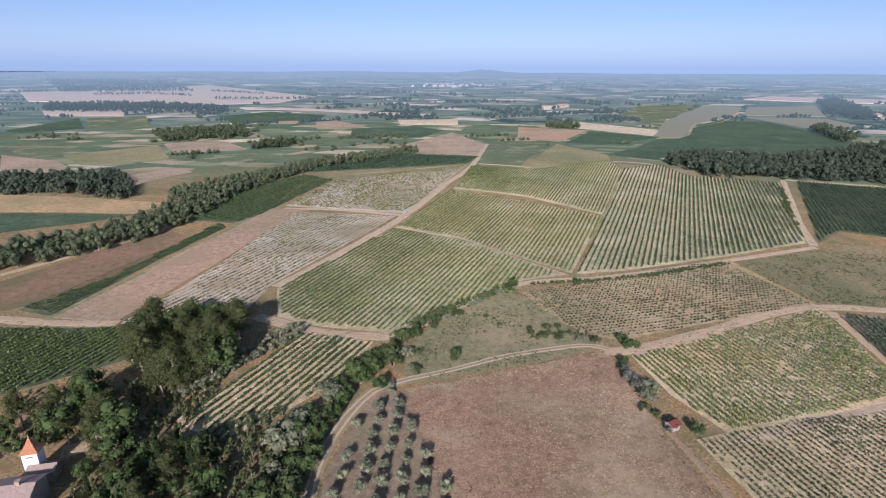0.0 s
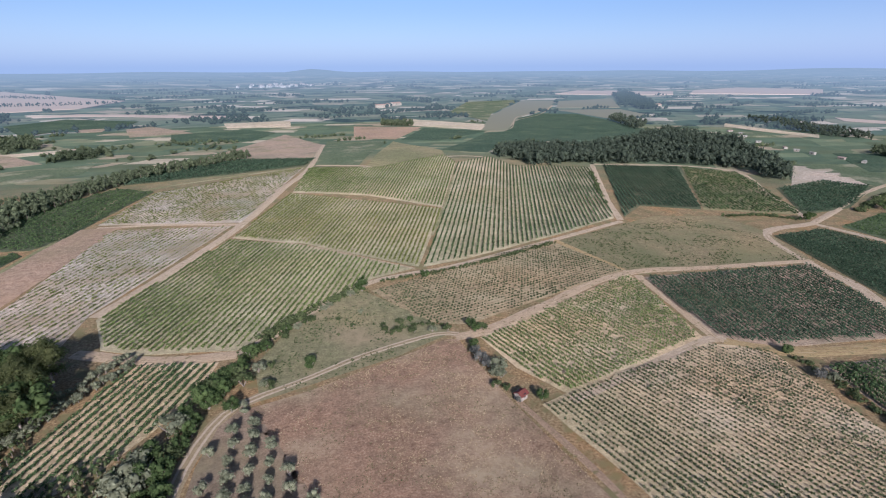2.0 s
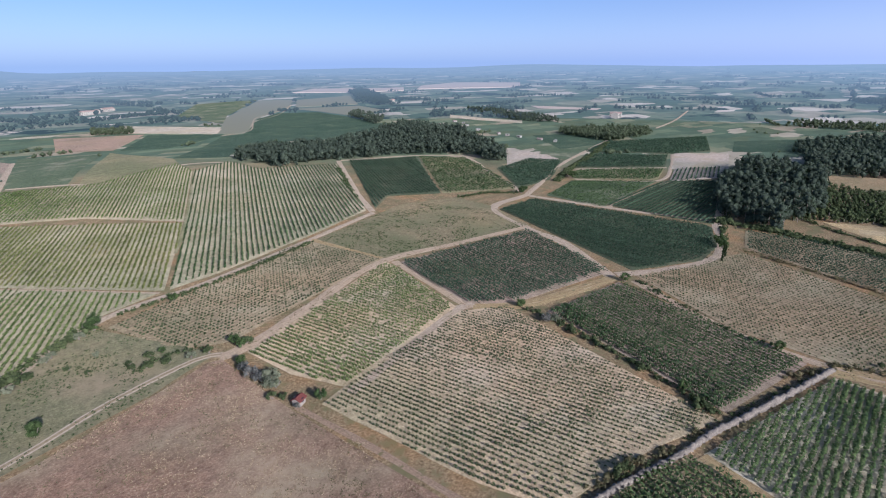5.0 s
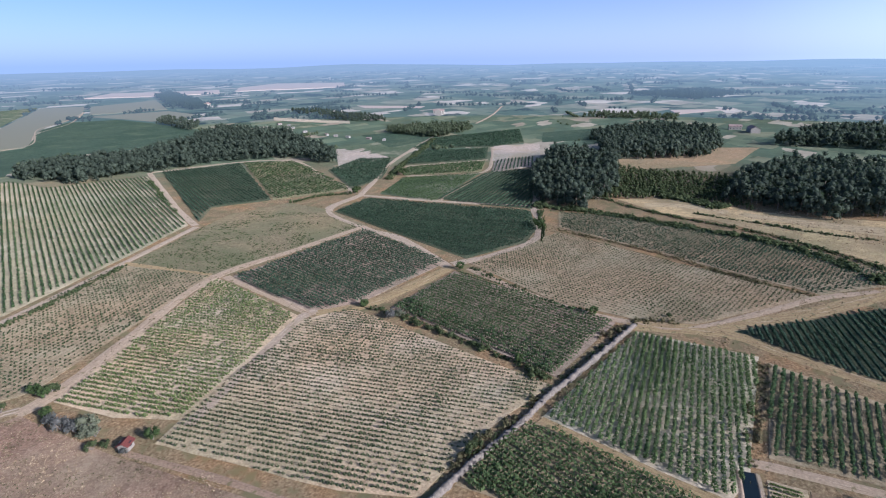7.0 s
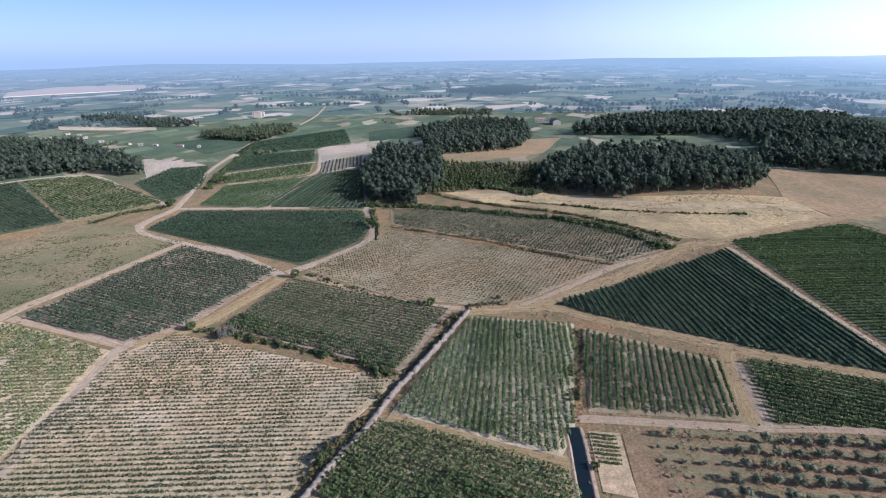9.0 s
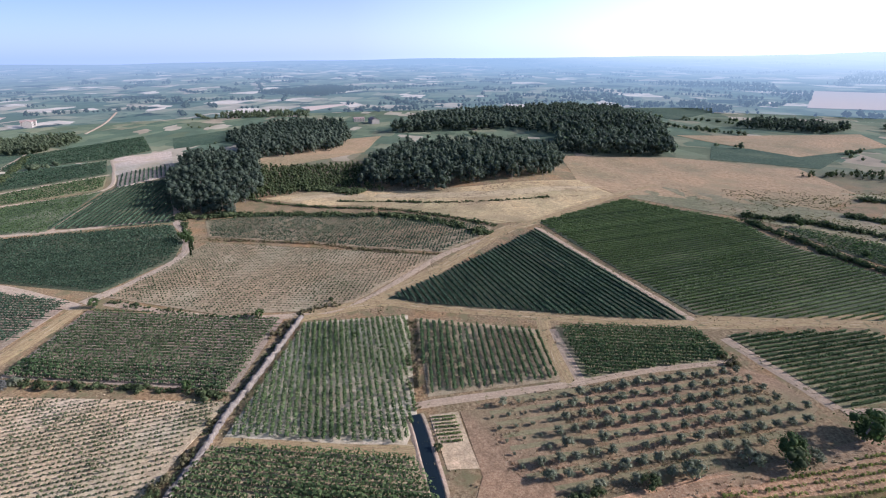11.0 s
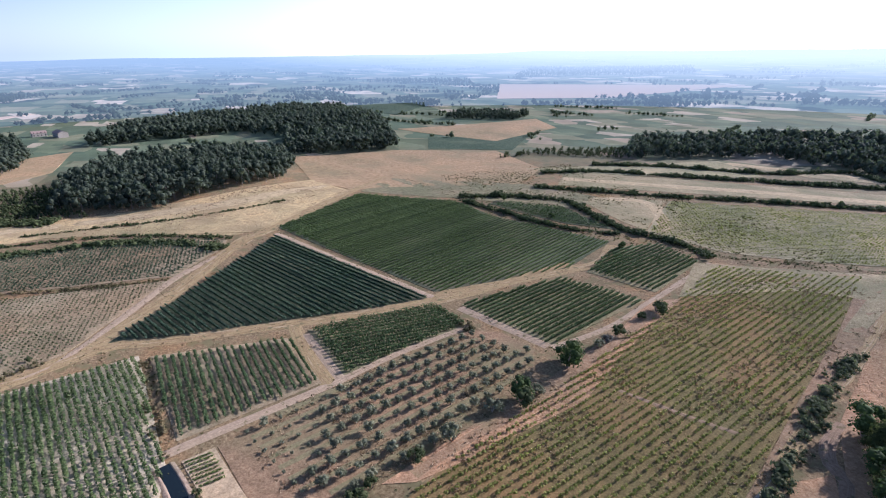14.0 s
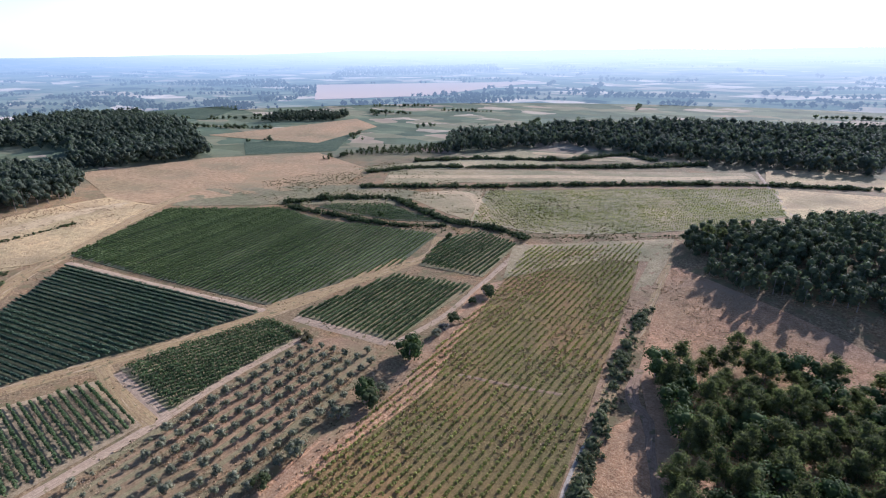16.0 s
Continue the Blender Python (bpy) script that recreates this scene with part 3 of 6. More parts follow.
def vineyard(pts, label, angle, gap, soil, vine, vigour, missing, every=None):
    """A vineyard block: its soil, and each row of vines as a part."""
    root = sheet("vineyard", pts, EARTH[soil])
    tagged(root, label, "vineyard", "vineyards")
    ax, ay = math.cos(radians(angle)), math.sin(radians(angle))
    p = np.array(pts)
    mid = p.mean(0)
    across = (p - mid) @ np.array((-ay, ax))
    length = (p - mid) @ np.array((ax, ay))
    k = math.floor(across.min() / gap) + 1
    order = []
    while k * gap < across.max():
        order.append(k * gap)
        k += 1
    # the rows at the near end of the block stand as single vines
    order.sort(key=lambda off: math.hypot(mid[0] - ay * off - 20, mid[1] + ax * off))
    single = 300 if math.hypot(mid[0] - 20, mid[1]) < 170 else 0
    for off in order:
        ox, oy = mid[0] - ay * off, mid[1] + ax * off
        far = math.hypot(ox, oy)
        if far < 190:
            pace, leaves, blade = 1.05, 14, 0.31
        elif far < 300:
            pace, leaves, blade = 1.25, 10, 0.38
        elif far < 420:
            pace, leaves, blade = 1.6, 5, 0.52
        else:
            pace, leaves, blade = 1.9, 4, 0.68
        if gap < 1.9:
            pace, leaves = pace * 1.25, max(4, leaves - 2)
        if every and far < 300:
            pace = every
        s = np.arange(length.min(), length.max(), pace)
        s = s + FOLIAGE.normal(scale=0.07, size=len(s))
        wob = FOLIAGE.normal(scale=0.05, size=len(s))
        x, y = ox + ax * s - ay * wob, oy + ay * s + ax * wob
        ok = inside(pts, x, y) & inside(pts, x + ax * 1.4, y + ay * 1.4) & inside(pts, x - ax * 1.4, y - ay * 1.4)
        weak = np.array([noise.noise((a * 0.035, b * 0.035, 3.0)) + 0.5 * noise.noise((a * 0.13, b * 0.13, 5.0)) for a, b in zip(x, y)])
        ok &= FOLIAGE.random(len(s)) > missing + np.clip(-weak - 0.2, 0, 1) * (0.25 + missing * 3)
        if ok.sum() < 3:
            continue
        big = vigour * (1.0 + 0.34 * weak[ok]) * FOLIAGE.uniform(0.8, 1.15, ok.sum())
        if pace > 1.3 and not every:
            big = big * 1.12
        if vigour > 1.25:
            leaves = int(leaves * 1.35)
        if single >= ok.sum():
            single -= int(ok.sum())
            stock = vine_stock(vine)
            for a, b, g in zip(x[ok], y[ok], big):
                ob = part_of("vine", stock[int(FOLIAGE.integers(6))], root)
                ob.matrix_basis = Matrix.LocRotScale((a, b, float(land(a, b) + lift(a, b))), Euler((0, 0, radians(angle) + (math.pi if FOLIAGE.random() < 0.5 else 0))), Vector((g, g, g)))
            continue
        single = 0
        v = vines(x[ok], y[ok], (ax, ay), big, leaves, blade, 0.34 if gap > 1.95 and missing < 0.05 else 0.46)
        v, f = v.reshape(-1, 3), quad_faces(len(v))
        # the wire and canes that join the vines of a row; on a full trellis, the dense inside of the hedge
        full = not every and gap >= 2.1 and missing < 0.03 and vigour > 1.12
        cs = np.arange(s[ok].min(), s[ok].max() + 3, 3.0 if full else 4.0)
        cx, cy = ox + ax * cs, oy + ay * cs
        base = land(cx, cy) + lift(cx, cy)
        if full:
            prof = ((0.12, 0.3), (0.17, 0.6), (0.08, 0.84), (-0.08, 0.84), (-0.17, 0.6), (-0.12, 0.3))
        else:
            stout = 0.03 if every else 0.1
            prof = ((stout, 0.45), (0.0, 0.45 + stout * 1.4), (-stout, 0.45))
        swell = vigour * FOLIAGE.uniform(0.82, 1.1, len(cs))
        rim = np.stack([np.stack((cx + ay * o * swell, cy - ax * o * swell, base + h * swell), 1) for o, h in prof], 1)
        m = len(prof)
        i = np.arange(len(cs) - 1)[:, None] * m + len(v)
        cord = np.concatenate([np.concatenate((i + a, i + (a + 1) % m, i + (a + 1) % m + m, i + a + m), 1) for a in range(m)])
        part_of("vine_trellis", mesh_of("vine_trellis", np.concatenate((v, rim.reshape(-1, 3))), np.concatenate((f, cord)), LEAF[vine]), root)
    return root


def ribbon(pts, width):
    """Centre line drawn smooth, with its ways and stations."""
    p = np.array(pts, float)
    q = np.vstack((2 * p[0] - p[1], p, 2 * p[-1] - p[-2]))
    line = []
    for i in range(1, len(q) - 2):
        a, b, c, d = q[i - 1:i + 3]
        n = max(2, int(np.linalg.norm(c - b) / 5))
        for u in np.linspace(0, 1, n, endpoint=False):
            line.append(0.5 * (2 * b + (c - a) * u + (2 * a - 5 * b + 4 * c - d) * u * u + (3 * b - a - 3 * c + d) * u ** 3))
    line.append(p[-1])
    line = np.array(line)
    way = np.gradient(line, axis=0)
    way /= np.linalg.norm(way, axis=1, keepdims=True) + 1e-9
    return line, way


def track(pts, width, dirt, label):
    line, way = ribbon(pts, width)
    n = len(line)
    side = np.stack((-way[:, 1], way[:, 0]), 1)
    rows = np.array((-0.62, -0.3, 0.0, 0.3, 0.62))
    wide = width * (1 + 0.25 * np.array([noise.noise((a * 0.09, b * 0.09, 2.0)) for a, b in line]))
    xy = line[:, None, :] + side[:, None, :] * rows[None, :, None] * wide[:, None, None]
    z = land(xy[..., 0], xy[..., 1]) + (lift(xy[..., 0], xy[..., 1]) + 0.05) * np.array((0.0, 0.9, 1.0, 0.9, 0.0))
    idx = np.arange(n * 5).reshape(n, 5)
    faces = np.stack((idx[:-1, 1:], idx[:-1, :-1], idx[1:, :-1], idx[1:, 1:]), -1).reshape(-1, 4)
    me = mesh_of("track", np.concatenate((xy, z[..., None]), -1), faces, EARTH[dirt], True)
    uv = me.uv_layers.new(name="UVMap")
    flat = np.stack((np.broadcast_to(rows + 0.5, (n, 5)), np.broadcast_to(np.arange(n)[:, None] * 1.0, (n, 5))), -1).reshape(-1, 2)
    uv.data.foreach_set("uv", flat[faces.ravel()].astype(np.float32).ravel())
    return tagged(new("track", me), label, "dirt track", kind="structure")


GOLD = (1 + 5 ** 0.5) / 2
ICO = np.array([(a, b * GOLD, 0) for a in (-1, 1) for b in (-1, 1)] + [(0, a, b * GOLD) for a in (-1, 1) for b in (-1, 1)] + [(b * GOLD, 0, a) for a in (-1, 1) for b in (-1, 1)]) / math.hypot(1, GOLD)
ICO_FACES = np.array([t for t in itertools.combinations(range(12), 3) if all(np.linalg.norm(ICO[a] - ICO[b]) < 1.2 for a, b in itertools.combinations(t, 2))])
ICO_FACES = np.array([t if np.dot(np.cross(ICO[t[1]] - ICO[t[0]], ICO[t[2]] - ICO[t[0]]), ICO[t[0]]) > 0 else t[::-1] for t in ICO_FACES])
OCTA = np.array(((1, 0, 0), (-1, 0, 0), (0, 1, 0), (0, -1, 0), (0, 0, 1), (0, 0, -1)), float)
OCTA_FACES = np.array(((0, 2, 4), (2, 1, 4), (1, 3, 4), (3, 0, 4), (2, 0, 5), (1, 2, 5), (3, 1, 5), (0, 3, 5)))


def foliage_mesh(name, centre, radius, leaves, blade, mat, core=0.8, ball=(ICO, ICO_FACES)):
    """Leaf clumps over many round lobes (centres and radii, n x 3), each lobe with a dark ragged heart."""
    r = FOLIAGE
    n = len(centre)
    d = r.normal(size=(n, leaves, 3))
    d[..., 2] += 0.25
    d /= np.linalg.norm(d, axis=2, keepdims=True)
    c = centre[:, None, :] + d * radius[:, None, :] * r.uniform(0.78, 1.12, (n, leaves, 1))
    nrm = (d + r.normal(scale=0.4, size=d.shape)).reshape(-1, 3)
    nrm[:, 2] += 0.5
    size = np.repeat(np.broadcast_to(blade, (n,)), leaves)
    v = leaf_quads(c.reshape(-1, 3), nrm, size).reshape(-1, 3)
    faces = quad_faces(n * leaves)
    points, sides = ball
    heart = centre[:, None, :] + points[None] * radius[:, None, :] * core * r.uniform(0.72, 1.18, (n, len(points), 1))
    k = sides[None] + (np.arange(n) * len(points))[:, None, None] + len(v)
    k = k.reshape(-1, 3)
    tri = np.concatenate((k, k[:, 2:3]), 1)
    me = bpy.data.meshes.new(name)
    verts = np.concatenate((v, heart.reshape(-1, 3))).astype(np.float32)
    loops = np.concatenate((faces.ravel(), k.ravel())).astype(np.int32)
    total = np.concatenate((np.full(len(faces), 4), np.full(len(k), 3))).astype(np.int32)
    me.vertices.add(len(verts))
    me.vertices.foreach_set("co", verts.ravel())
    me.loops.add(len(loops))
    me.loops.foreach_set("vertex_index", loops)
    me.polygons.add(len(total))
    me.polygons.foreach_set("loop_start", np.concatenate(((0,), np.cumsum(total)[:-1])).astype(np.int32))
    me.polygons.foreach_set("loop_total", total)
    me.update(calc_edges=True)
    me.materials.append(mat)
    return me


def hedge(pts, width, height, kind, label):
    """A line of scrub along a field edge."""
    r = FOLIAGE
    line, way = ribbon(pts, width)
    seg = np.linalg.norm(np.diff(line, axis=0), axis=1)
    total = seg.sum()
    n = int(total * width / (1.7 if np.hypot(*line.mean(0)) < 220 else 1.0))
    at = np.interp(r.uniform(0, total, n), np.concatenate(((0,), np.cumsum(seg))), np.arange(len(line)))
    i = np.clip(at.astype(int), 0, len(line) - 2)
    xy = line[i] + (line[i + 1] - line[i]) * (at - i)[:, None] + np.stack((-way[i, 1], way[i, 0]), 1) * r.normal(scale=width * 0.28, size=(n, 1))
    keep = np.array([noise.noise((a * 0.07, b * 0.07, 9.0)) for a, b in xy]) > -0.45
    xy = xy[keep]
    n = len(xy)
    h = height * r.uniform(0.35, 0.9, n) * r.uniform(0.55, 1.0, n) * np.array([1.0 + 0.75 * noise.noise((a * 0.11, b * 0.11, 4.0)) for a, b in xy])
    rad = np.stack((h * 0.7, h * 0.7, h * 0.55), 1)
    c = np.column_stack((xy, land(xy[:, 0], xy[:, 1]) + lift(xy[:, 0], xy[:, 1]) + h * 0.4))
    far = float(np.hypot(*xy.mean(0)))
    leaves = 22 if far < 200 else 9 if far < 330 else 6
    me = foliage_mesh("hedge", c, rad, leaves, h * (0.2 if far < 200 else 0.26), LEAF[kind], 0.8, (OCTA, OCTA_FACES))
    return tagged(new("hedge", me), label, "hedge", kind="stuff")


def wood(pts, height, gap, kind, label):
    """A closed wood seen from afar: many crowns of clumped leaves over thin trunks."""
    r = FOLIAGE
    p = np.array(pts)
    gx, gy = np.meshgrid(np.arange(p[:, 0].min(), p[:, 0].max(), gap), np.arange(p[:, 1].min(), p[:, 1].max(), gap))
    x, y = (gx + r.normal(scale=gap * 0.3, size=gx.shape)).ravel(), (gy + r.normal(scale=gap * 0.3, size=gy.shape)).ravel()
    ok = inside([tuple(q) for q in pts], x, y)
    x, y = x[ok], y[ok]
    n = len(x)
    far = float(np.hypot(x, y).mean())
    h = height * r.uniform(0.7, 1.15, n) * np.array([1.0 + 0.25 * noise.noise((a * 0.03, b * 0.03, 8.0)) for a, b in zip(x, y)])
    z = land(x, y)
    scrub = height < 6
    lobes = (3 if scrub else 5) if far < 520 else 3 if far < 900 else 2
    # a domed crown: one lobe on top, the others round it and lower
    turn = r.uniform(0, 6.283, (n, lobes)) + np.arange(lobes) * 2.4
    out = np.where(np.arange(lobes) == 0, 0.0, r.uniform(0.14, 0.27, (n, lobes)))
    wide = np.minimum(h, gap * (1.9 if scrub else 1.75))[:, None]
    up = np.where(np.arange(lobes) == 0, 0.78, r.uniform(0.2, 0.66, (n, lobes)))
    c = np.stack((x[:, None] + out * wide * np.cos(turn), y[:, None] + out * wide * np.sin(turn), z[:, None] + h[:, None] * up), -1)
    rad = wide[..., None] * r.uniform(0.17, 0.27, (n, lobes, 1)) * np.array((1.0, 1.0, 1.05))
    leaves = (20 if far < 330 else 13) if far < 520 else 7 if far < 900 else 4
    blade = np.repeat(wide.ravel() * (0.05 if far < 330 else 0.07 if far < 520 else 0.1), lobes)
    if lobes < 4:
        rad = rad * 1.35
    me = foliage_mesh("wood", c.reshape(-1, 3), rad.reshape(-1, 3), leaves, blade, LEAF[kind], 0.74, (ICO, ICO_FACES) if far < 520 and not scrub else (OCTA, OCTA_FACES))
    ob = tagged(new("wood", me), label, "wood", kind="stuff")
    if far < 600:
        ring = np.array([(math.cos(a), math.sin(a)) for a in np.arange(4) * math.pi / 2]) * 0.16
        lo = np.concatenate((np.stack((x, y), 1)[:, None, :] + ring[None], np.broadcast_to(z[:, None, None] - 0.2, (n, 4, 1))), -1)
        hi = np.concatenate((np.stack((x, y), 1)[:, None, :] + ring[None] * 0.6, np.broadcast_to((z + h * 0.6)[:, None, None], (n, 4, 1))), -1)
        v = np.concatenate((lo, hi), 1)
        q = np.array([(j, (j + 1) % 4, 4 + (j + 1) % 4, 4 + j) for j in range(4)])
        f = (q[None] + (np.arange(n) * 8)[:, None, None]).reshape(-1, 4)
        tagged(part_of("trunks", mesh_of("trunks", v, f, BARK), ob), kind="stuff")
    return ob


# ---------------------------------------------------------------- fields, tracks, hedges and woods
vineyard([(-58.9, 177.1), (-66.6, 202.1), (-27, 287), (8, 267), (53.1, 218.6), (33.9, 212.0), (18.5, 198.2), (3.7, 183.8), (-17.5, 164.3), (-47.6, 170.4)],
    "hillside vineyard with green vines and pale soil between rows",68,2.2,"soil_grassy","vine_light",1.1,0.04)
vineyard([(-26, 289.5), (7, 374.5), (94, 309.5), (56.2, 220.0), (21.0, 255.4), (9, 268.8)],
    "hillside vineyard with yellowing vines on pale stony soil",68,2.2,"soil_grassy","vine_yellow",1.05,0.06)
vineyard([(96, 309), (144, 429), (182, 455), (187, 413), (223, 409), (253, 402), (186, 264), (140, 245), (79.1, 223.5), (58.2, 219.3)],
    "hillside vineyard with dark trellised rows on pale soil",67,2.5,"soil_grassy","vine_green",1.0,0.02)
vineyard([(8, 377.5), (24, 451), (79, 428), (144, 466), (142, 428), (95, 312), (55, 352)],
    "upper hillside vineyard with dense green vines",68,2.1,"soil_grassy","vine_light",1.1,0.03)
vineyard([(-111.7, 170.7), (-100.8, 231.5), (-93, 298), (-90, 324), (-28, 312), (-70.0, 207.5), (-72.3, 179.3), (-84.9, 161.7)],
    "sparse young vineyard on white stony soil",68,2.5,"soil_white","vine_yellow",0.78,0.42)
vineyard([(-100, 337), (-84, 414), (-11, 448), (20, 457), (-23, 318)],
    "patchy vineyard with yellow-green vines on pale soil",66,2.4,"soil_white","vine_yellow",0.8,0.22)
vineyard([(-155.5, 181.0), (-140.0, 215.0), (-127, 298), (-120, 290), (-131, 237), (-140.0, 176.4)],
    "narrow strip of low dark green vines",75,2.2,"grass_green","vine_green",0.95,0.1)
vineyard([(-162.0, 166.4), (-111.8, 167.7), (-97.1, 163.7), (-97.2, 145.2), (-120.0, 127.1), (-124.9, 121.9)],
    "dense green vineyard beside the pine wood",74,2.1,"grass_green","vine_light",1.1,0.03)
vineyard([(-67.4, 116.2), (-45.8, 163.3), (-22.5, 158.3), (-28.2, 137.7), (-43.1, 116.4), (-54.2, 108.2)],
    "small vineyard block with tidy rows on straw-coloured soil",67,2.3,"soil_sand","vine_green",1.08,0.05)
vineyard([(-113, 451), (-110, 495), (-48, 554), (35, 502), (20, 465), (-69, 460)],
    "dark green vineyard strip below the treeline",66,2.2,"grass_green","vine_dark",1.1,0.02)
vineyard([(-147, 303), (-160, 356), (-112, 438), (-85, 418), (-111, 310), (-120, 298)],
    "green vineyard with patchy growth beside the track",70,2.2,"grass_green","vine_green",1.0,0.12)
vineyard([(31.5, 199.4), (53.0, 207.2), (130, 237), (139.1, 199.3), (141.9, 189.6), (61.4, 160.9), (55.8, 160.9), (44.0, 166.9)],
    "weedy brownish vineyard with low dry vines",15,1.9,"soil_ochre","vine_olive",0.75,0.12,1.6)
field([(134, 235), (179, 250), (210, 261), (250, 250), (249, 218), (232, 175), (142.0, 188.5)],
    "overgrown fallow vineyard full of dry and green weeds", "fallow")
vineyard([(59.2, 149.8), (140.3, 185.6), (139.9, 178.2), (129.5, 127.5), (71.1, 110.6), (62.8, 128.5)],
    "vineyard with green vines fading to bare pale soil",-76,1.85,"soil_sand","vine_light",1.04,0.05,1.4)
vineyard([(144.8, 179.8), (225, 171), (201.0, 107.0), (149.5, 115.0), (134.1, 125.7)],
    "dark leafy vineyard with pale gaps among the vines",-102,1.85,"soil_tan","vine_dark",1.5,0.04)
vineyard([(61.8, 109.6), (82.2, 116.1), (127.7, 124.3), (143.6, 115.7), (129.6, 34.3), (109.9, 40.2), (94.0, 43.3), (77.2, 44.9), (70.8, 60.8)],
    "large sparse vineyard with low vines on pale soil",-77,1.7,"soil_sand","vine_olive",0.78,0.06,1.2)
vineyard([(150.5, 102.3), (193.6, 98.7), (176.0, 27.0), (134.2, 34.2)],
    "vineyard with dark green rows on light brown soil",-102.5,1.8,"soil_tan","vine_green",1.16,0.03)
vineyard([(247, 210), (282, 212), (299, 104), (268, 89), (242.9, 85.6), (209.6, 101.4)],
    "very dense dark green vineyard",-78,2.0,"grass_green","vine_dark",1.25,0.0)
vineyard([(204.6, 96.9), (266, 77), (230.4, -32.9), (186.9, 3.3), (181.7, 22.5), (183.5, 51.4)],
    "dry vineyard with small vines on tan soil",-104,1.8,"soil_ochre","vine_olive",0.66,0.1,1.5)
vineyard([(305, 89), (309, 57), (299, -21), (267, -64.5), (257, -61), (234, -35.2), (259, 34), (275, 79)],
    "greyish vineyard strip below the scrubby bank",-104,1.8,"soil_ochre","vine_dark",0.82,0.08)
vineyard([(187.2, -8.4), (259, -86), (153.9, -109.2), (159.8, -84.6), (178.2, -26.0)],
    "triangular dark green vineyard with straight trellised rows",12.4,2.3,"grass_green","vine_teal",1.3,0.0)
vineyard([(270, -91), (308, -156), (260, -195), (221, -194), (157, -211), (145.7, -171.2), (157.9, -113.7)],
    "broad green vineyard with dense foliage",102.5,2.3,"grass_green","vine_mid",1.15,0.02)
vineyard([(172.7, 19.5), (173.0, -15.6), (129.4, -14.7), (115.9, -14.5), (105.6, -11.2), (114.4, 31.7)],
    "green vineyard with light dry patches beside the stone bank",4.5,1.75,"soil_straw","vine_mid",1.36,0.015,1.2)
vineyard([(112.5, 34.3), (102.1, -13.3), (88.3, -18.4), (83.9, 40.1), (98.8, 39.2)],
    "lush green vineyard with bushy vines",-103.7,1.8,"soil_ochre","vine_mid",1.5,0.0,1.15)
vineyard([(170.5, -18.2), (157.0, -56.2), (127.1, -55.4), (124.6, -18.1)],
    "vineyard with tall spaced rows and greyish weedy alleys",176.5,2.05,"soil_ochre","vine_green",1.3,0.03)
vineyard([(158.5, -63.5), (148.0, -108.4), (131.0, -108.6), (127.0, -62.0)],
    "compact dark green vineyard with leafy rows",-104,1.95,"grass_weedy","vine_green",1.45,0.0)
vineyard([(144.1, -115.3), (140.1, -161.9), (108.0, -170.7), (105.1, -121.4)],
    "square green vineyard beside the tree line",96.5,2.1,"grass_weedy","vine_green",1.35,0.0)
vineyard([(138.3, -174.1), (150.3, -206.5), (142, -226), (118.0, -220.0), (109.8, -179.4)],
    "small green vineyard below the hedge bank",-84,2.2,"grass_weedy","vine_green",1.35,0.0)
vineyard([(77.9, -50.7), (82.8, -72.4), (86.7, -100.4), (98.8, -168.8), (111.0, -221.1), (69.6, -249.2), (56.9, -195.7), (47.6, -149.0), (36.0, -95.0), (33.9, -83.6)],
    "weedy vineyard with scattered bright green vines in dry grass",-87,2.15,"grass_dry_green","vine_gold",0.95,0.13,1.4)
vineyard([(183, -295), (110, -350), (37, -400), (23, -328), (51, -277), (83, -259), (118, -239), (156, -237)],
    "pale green overgrown vineyard between hedges",-135,2.0,"weeds_pale","vine_gold",0.62,0.2)
vineyard([(218, 284), (250, 266), (336, 394), (273, 413), (193, 264)],
    "dark green vineyard below the pine hill",65,2.4,"grass_green","vine_dark",1.1,0.02)
vineyard([(251, 265), (299, 238), (339, 305), (368, 360), (339, 393)],
    "green vineyard with fading vines below the pines",65,2.4,"grass_weedy","vine_green",1.0,0.15)
vineyard([(347, 301), (402, 313), (421, 285), (342, 242), (299, 238)],
    "smooth green vineyard near the field junction",-60,2.3,"grass_green","vine_dark",1.1,0.02)
vineyard([(297, 212), (349, 227), (391, 181), (295, 168)],
    "green vineyard bounded by pale tracks",170,2.3,"crop_light","vine_green",0.85,0.04)
vineyard([(396, 257), (464, 290), (510, 229), (452, 204), (396, 257)],
    "dark green vineyard in the valley",170,2.3,"grass_green","vine_dark",1.1,0.04)
vineyard([(355, 230), (387, 250), (445, 201), (397, 183)],
    "green vineyard with brownish end",170,2.3,"grass_weedy","vine_green",0.9,0.1)
vineyard([(478, 300), (555, 320), (671, 259), (563, 211), (522, 230)],
    "valley vineyard with long green rows",170,2.4,"grass_green","vine_dark",1.1,0.04)
vineyard([(302, 171), (398, 176), (424, 148), (305, 105), (301, 138)],
    "bright green vineyard with wide pale rows beside the wood",-175,3.0,"grass_green","vine_dark",1.15,0.02)
vineyard([(449, 194), (483, 170), (438, 152), (397, 174)],
    "small vineyard block with dark vertical rows",-160,3.0,"soil_pale","vine_dark",1.1,0.02)
field([(-13.7, 130.4), (2.7, 134.2), (48.1, 151.7), (51.7, 151.0), (52.7, 134.4), (54.5, 112.9), (61.8, 65.9), (63.3, 50.1), (60.5, 42.1), (4.6, 74.7), (-4.4, 106.4)],
    "large dry brown field of withered grass","grass_brown")
field([(-12.1, 152.3), (2.5, 182.8), (25.1, 206.4), (46.9, 165.9), (51.5, 156.0), (30.3, 145.8), (-10.1, 133.1)],
    "green and tawny rough meadow with scrub","meadow")
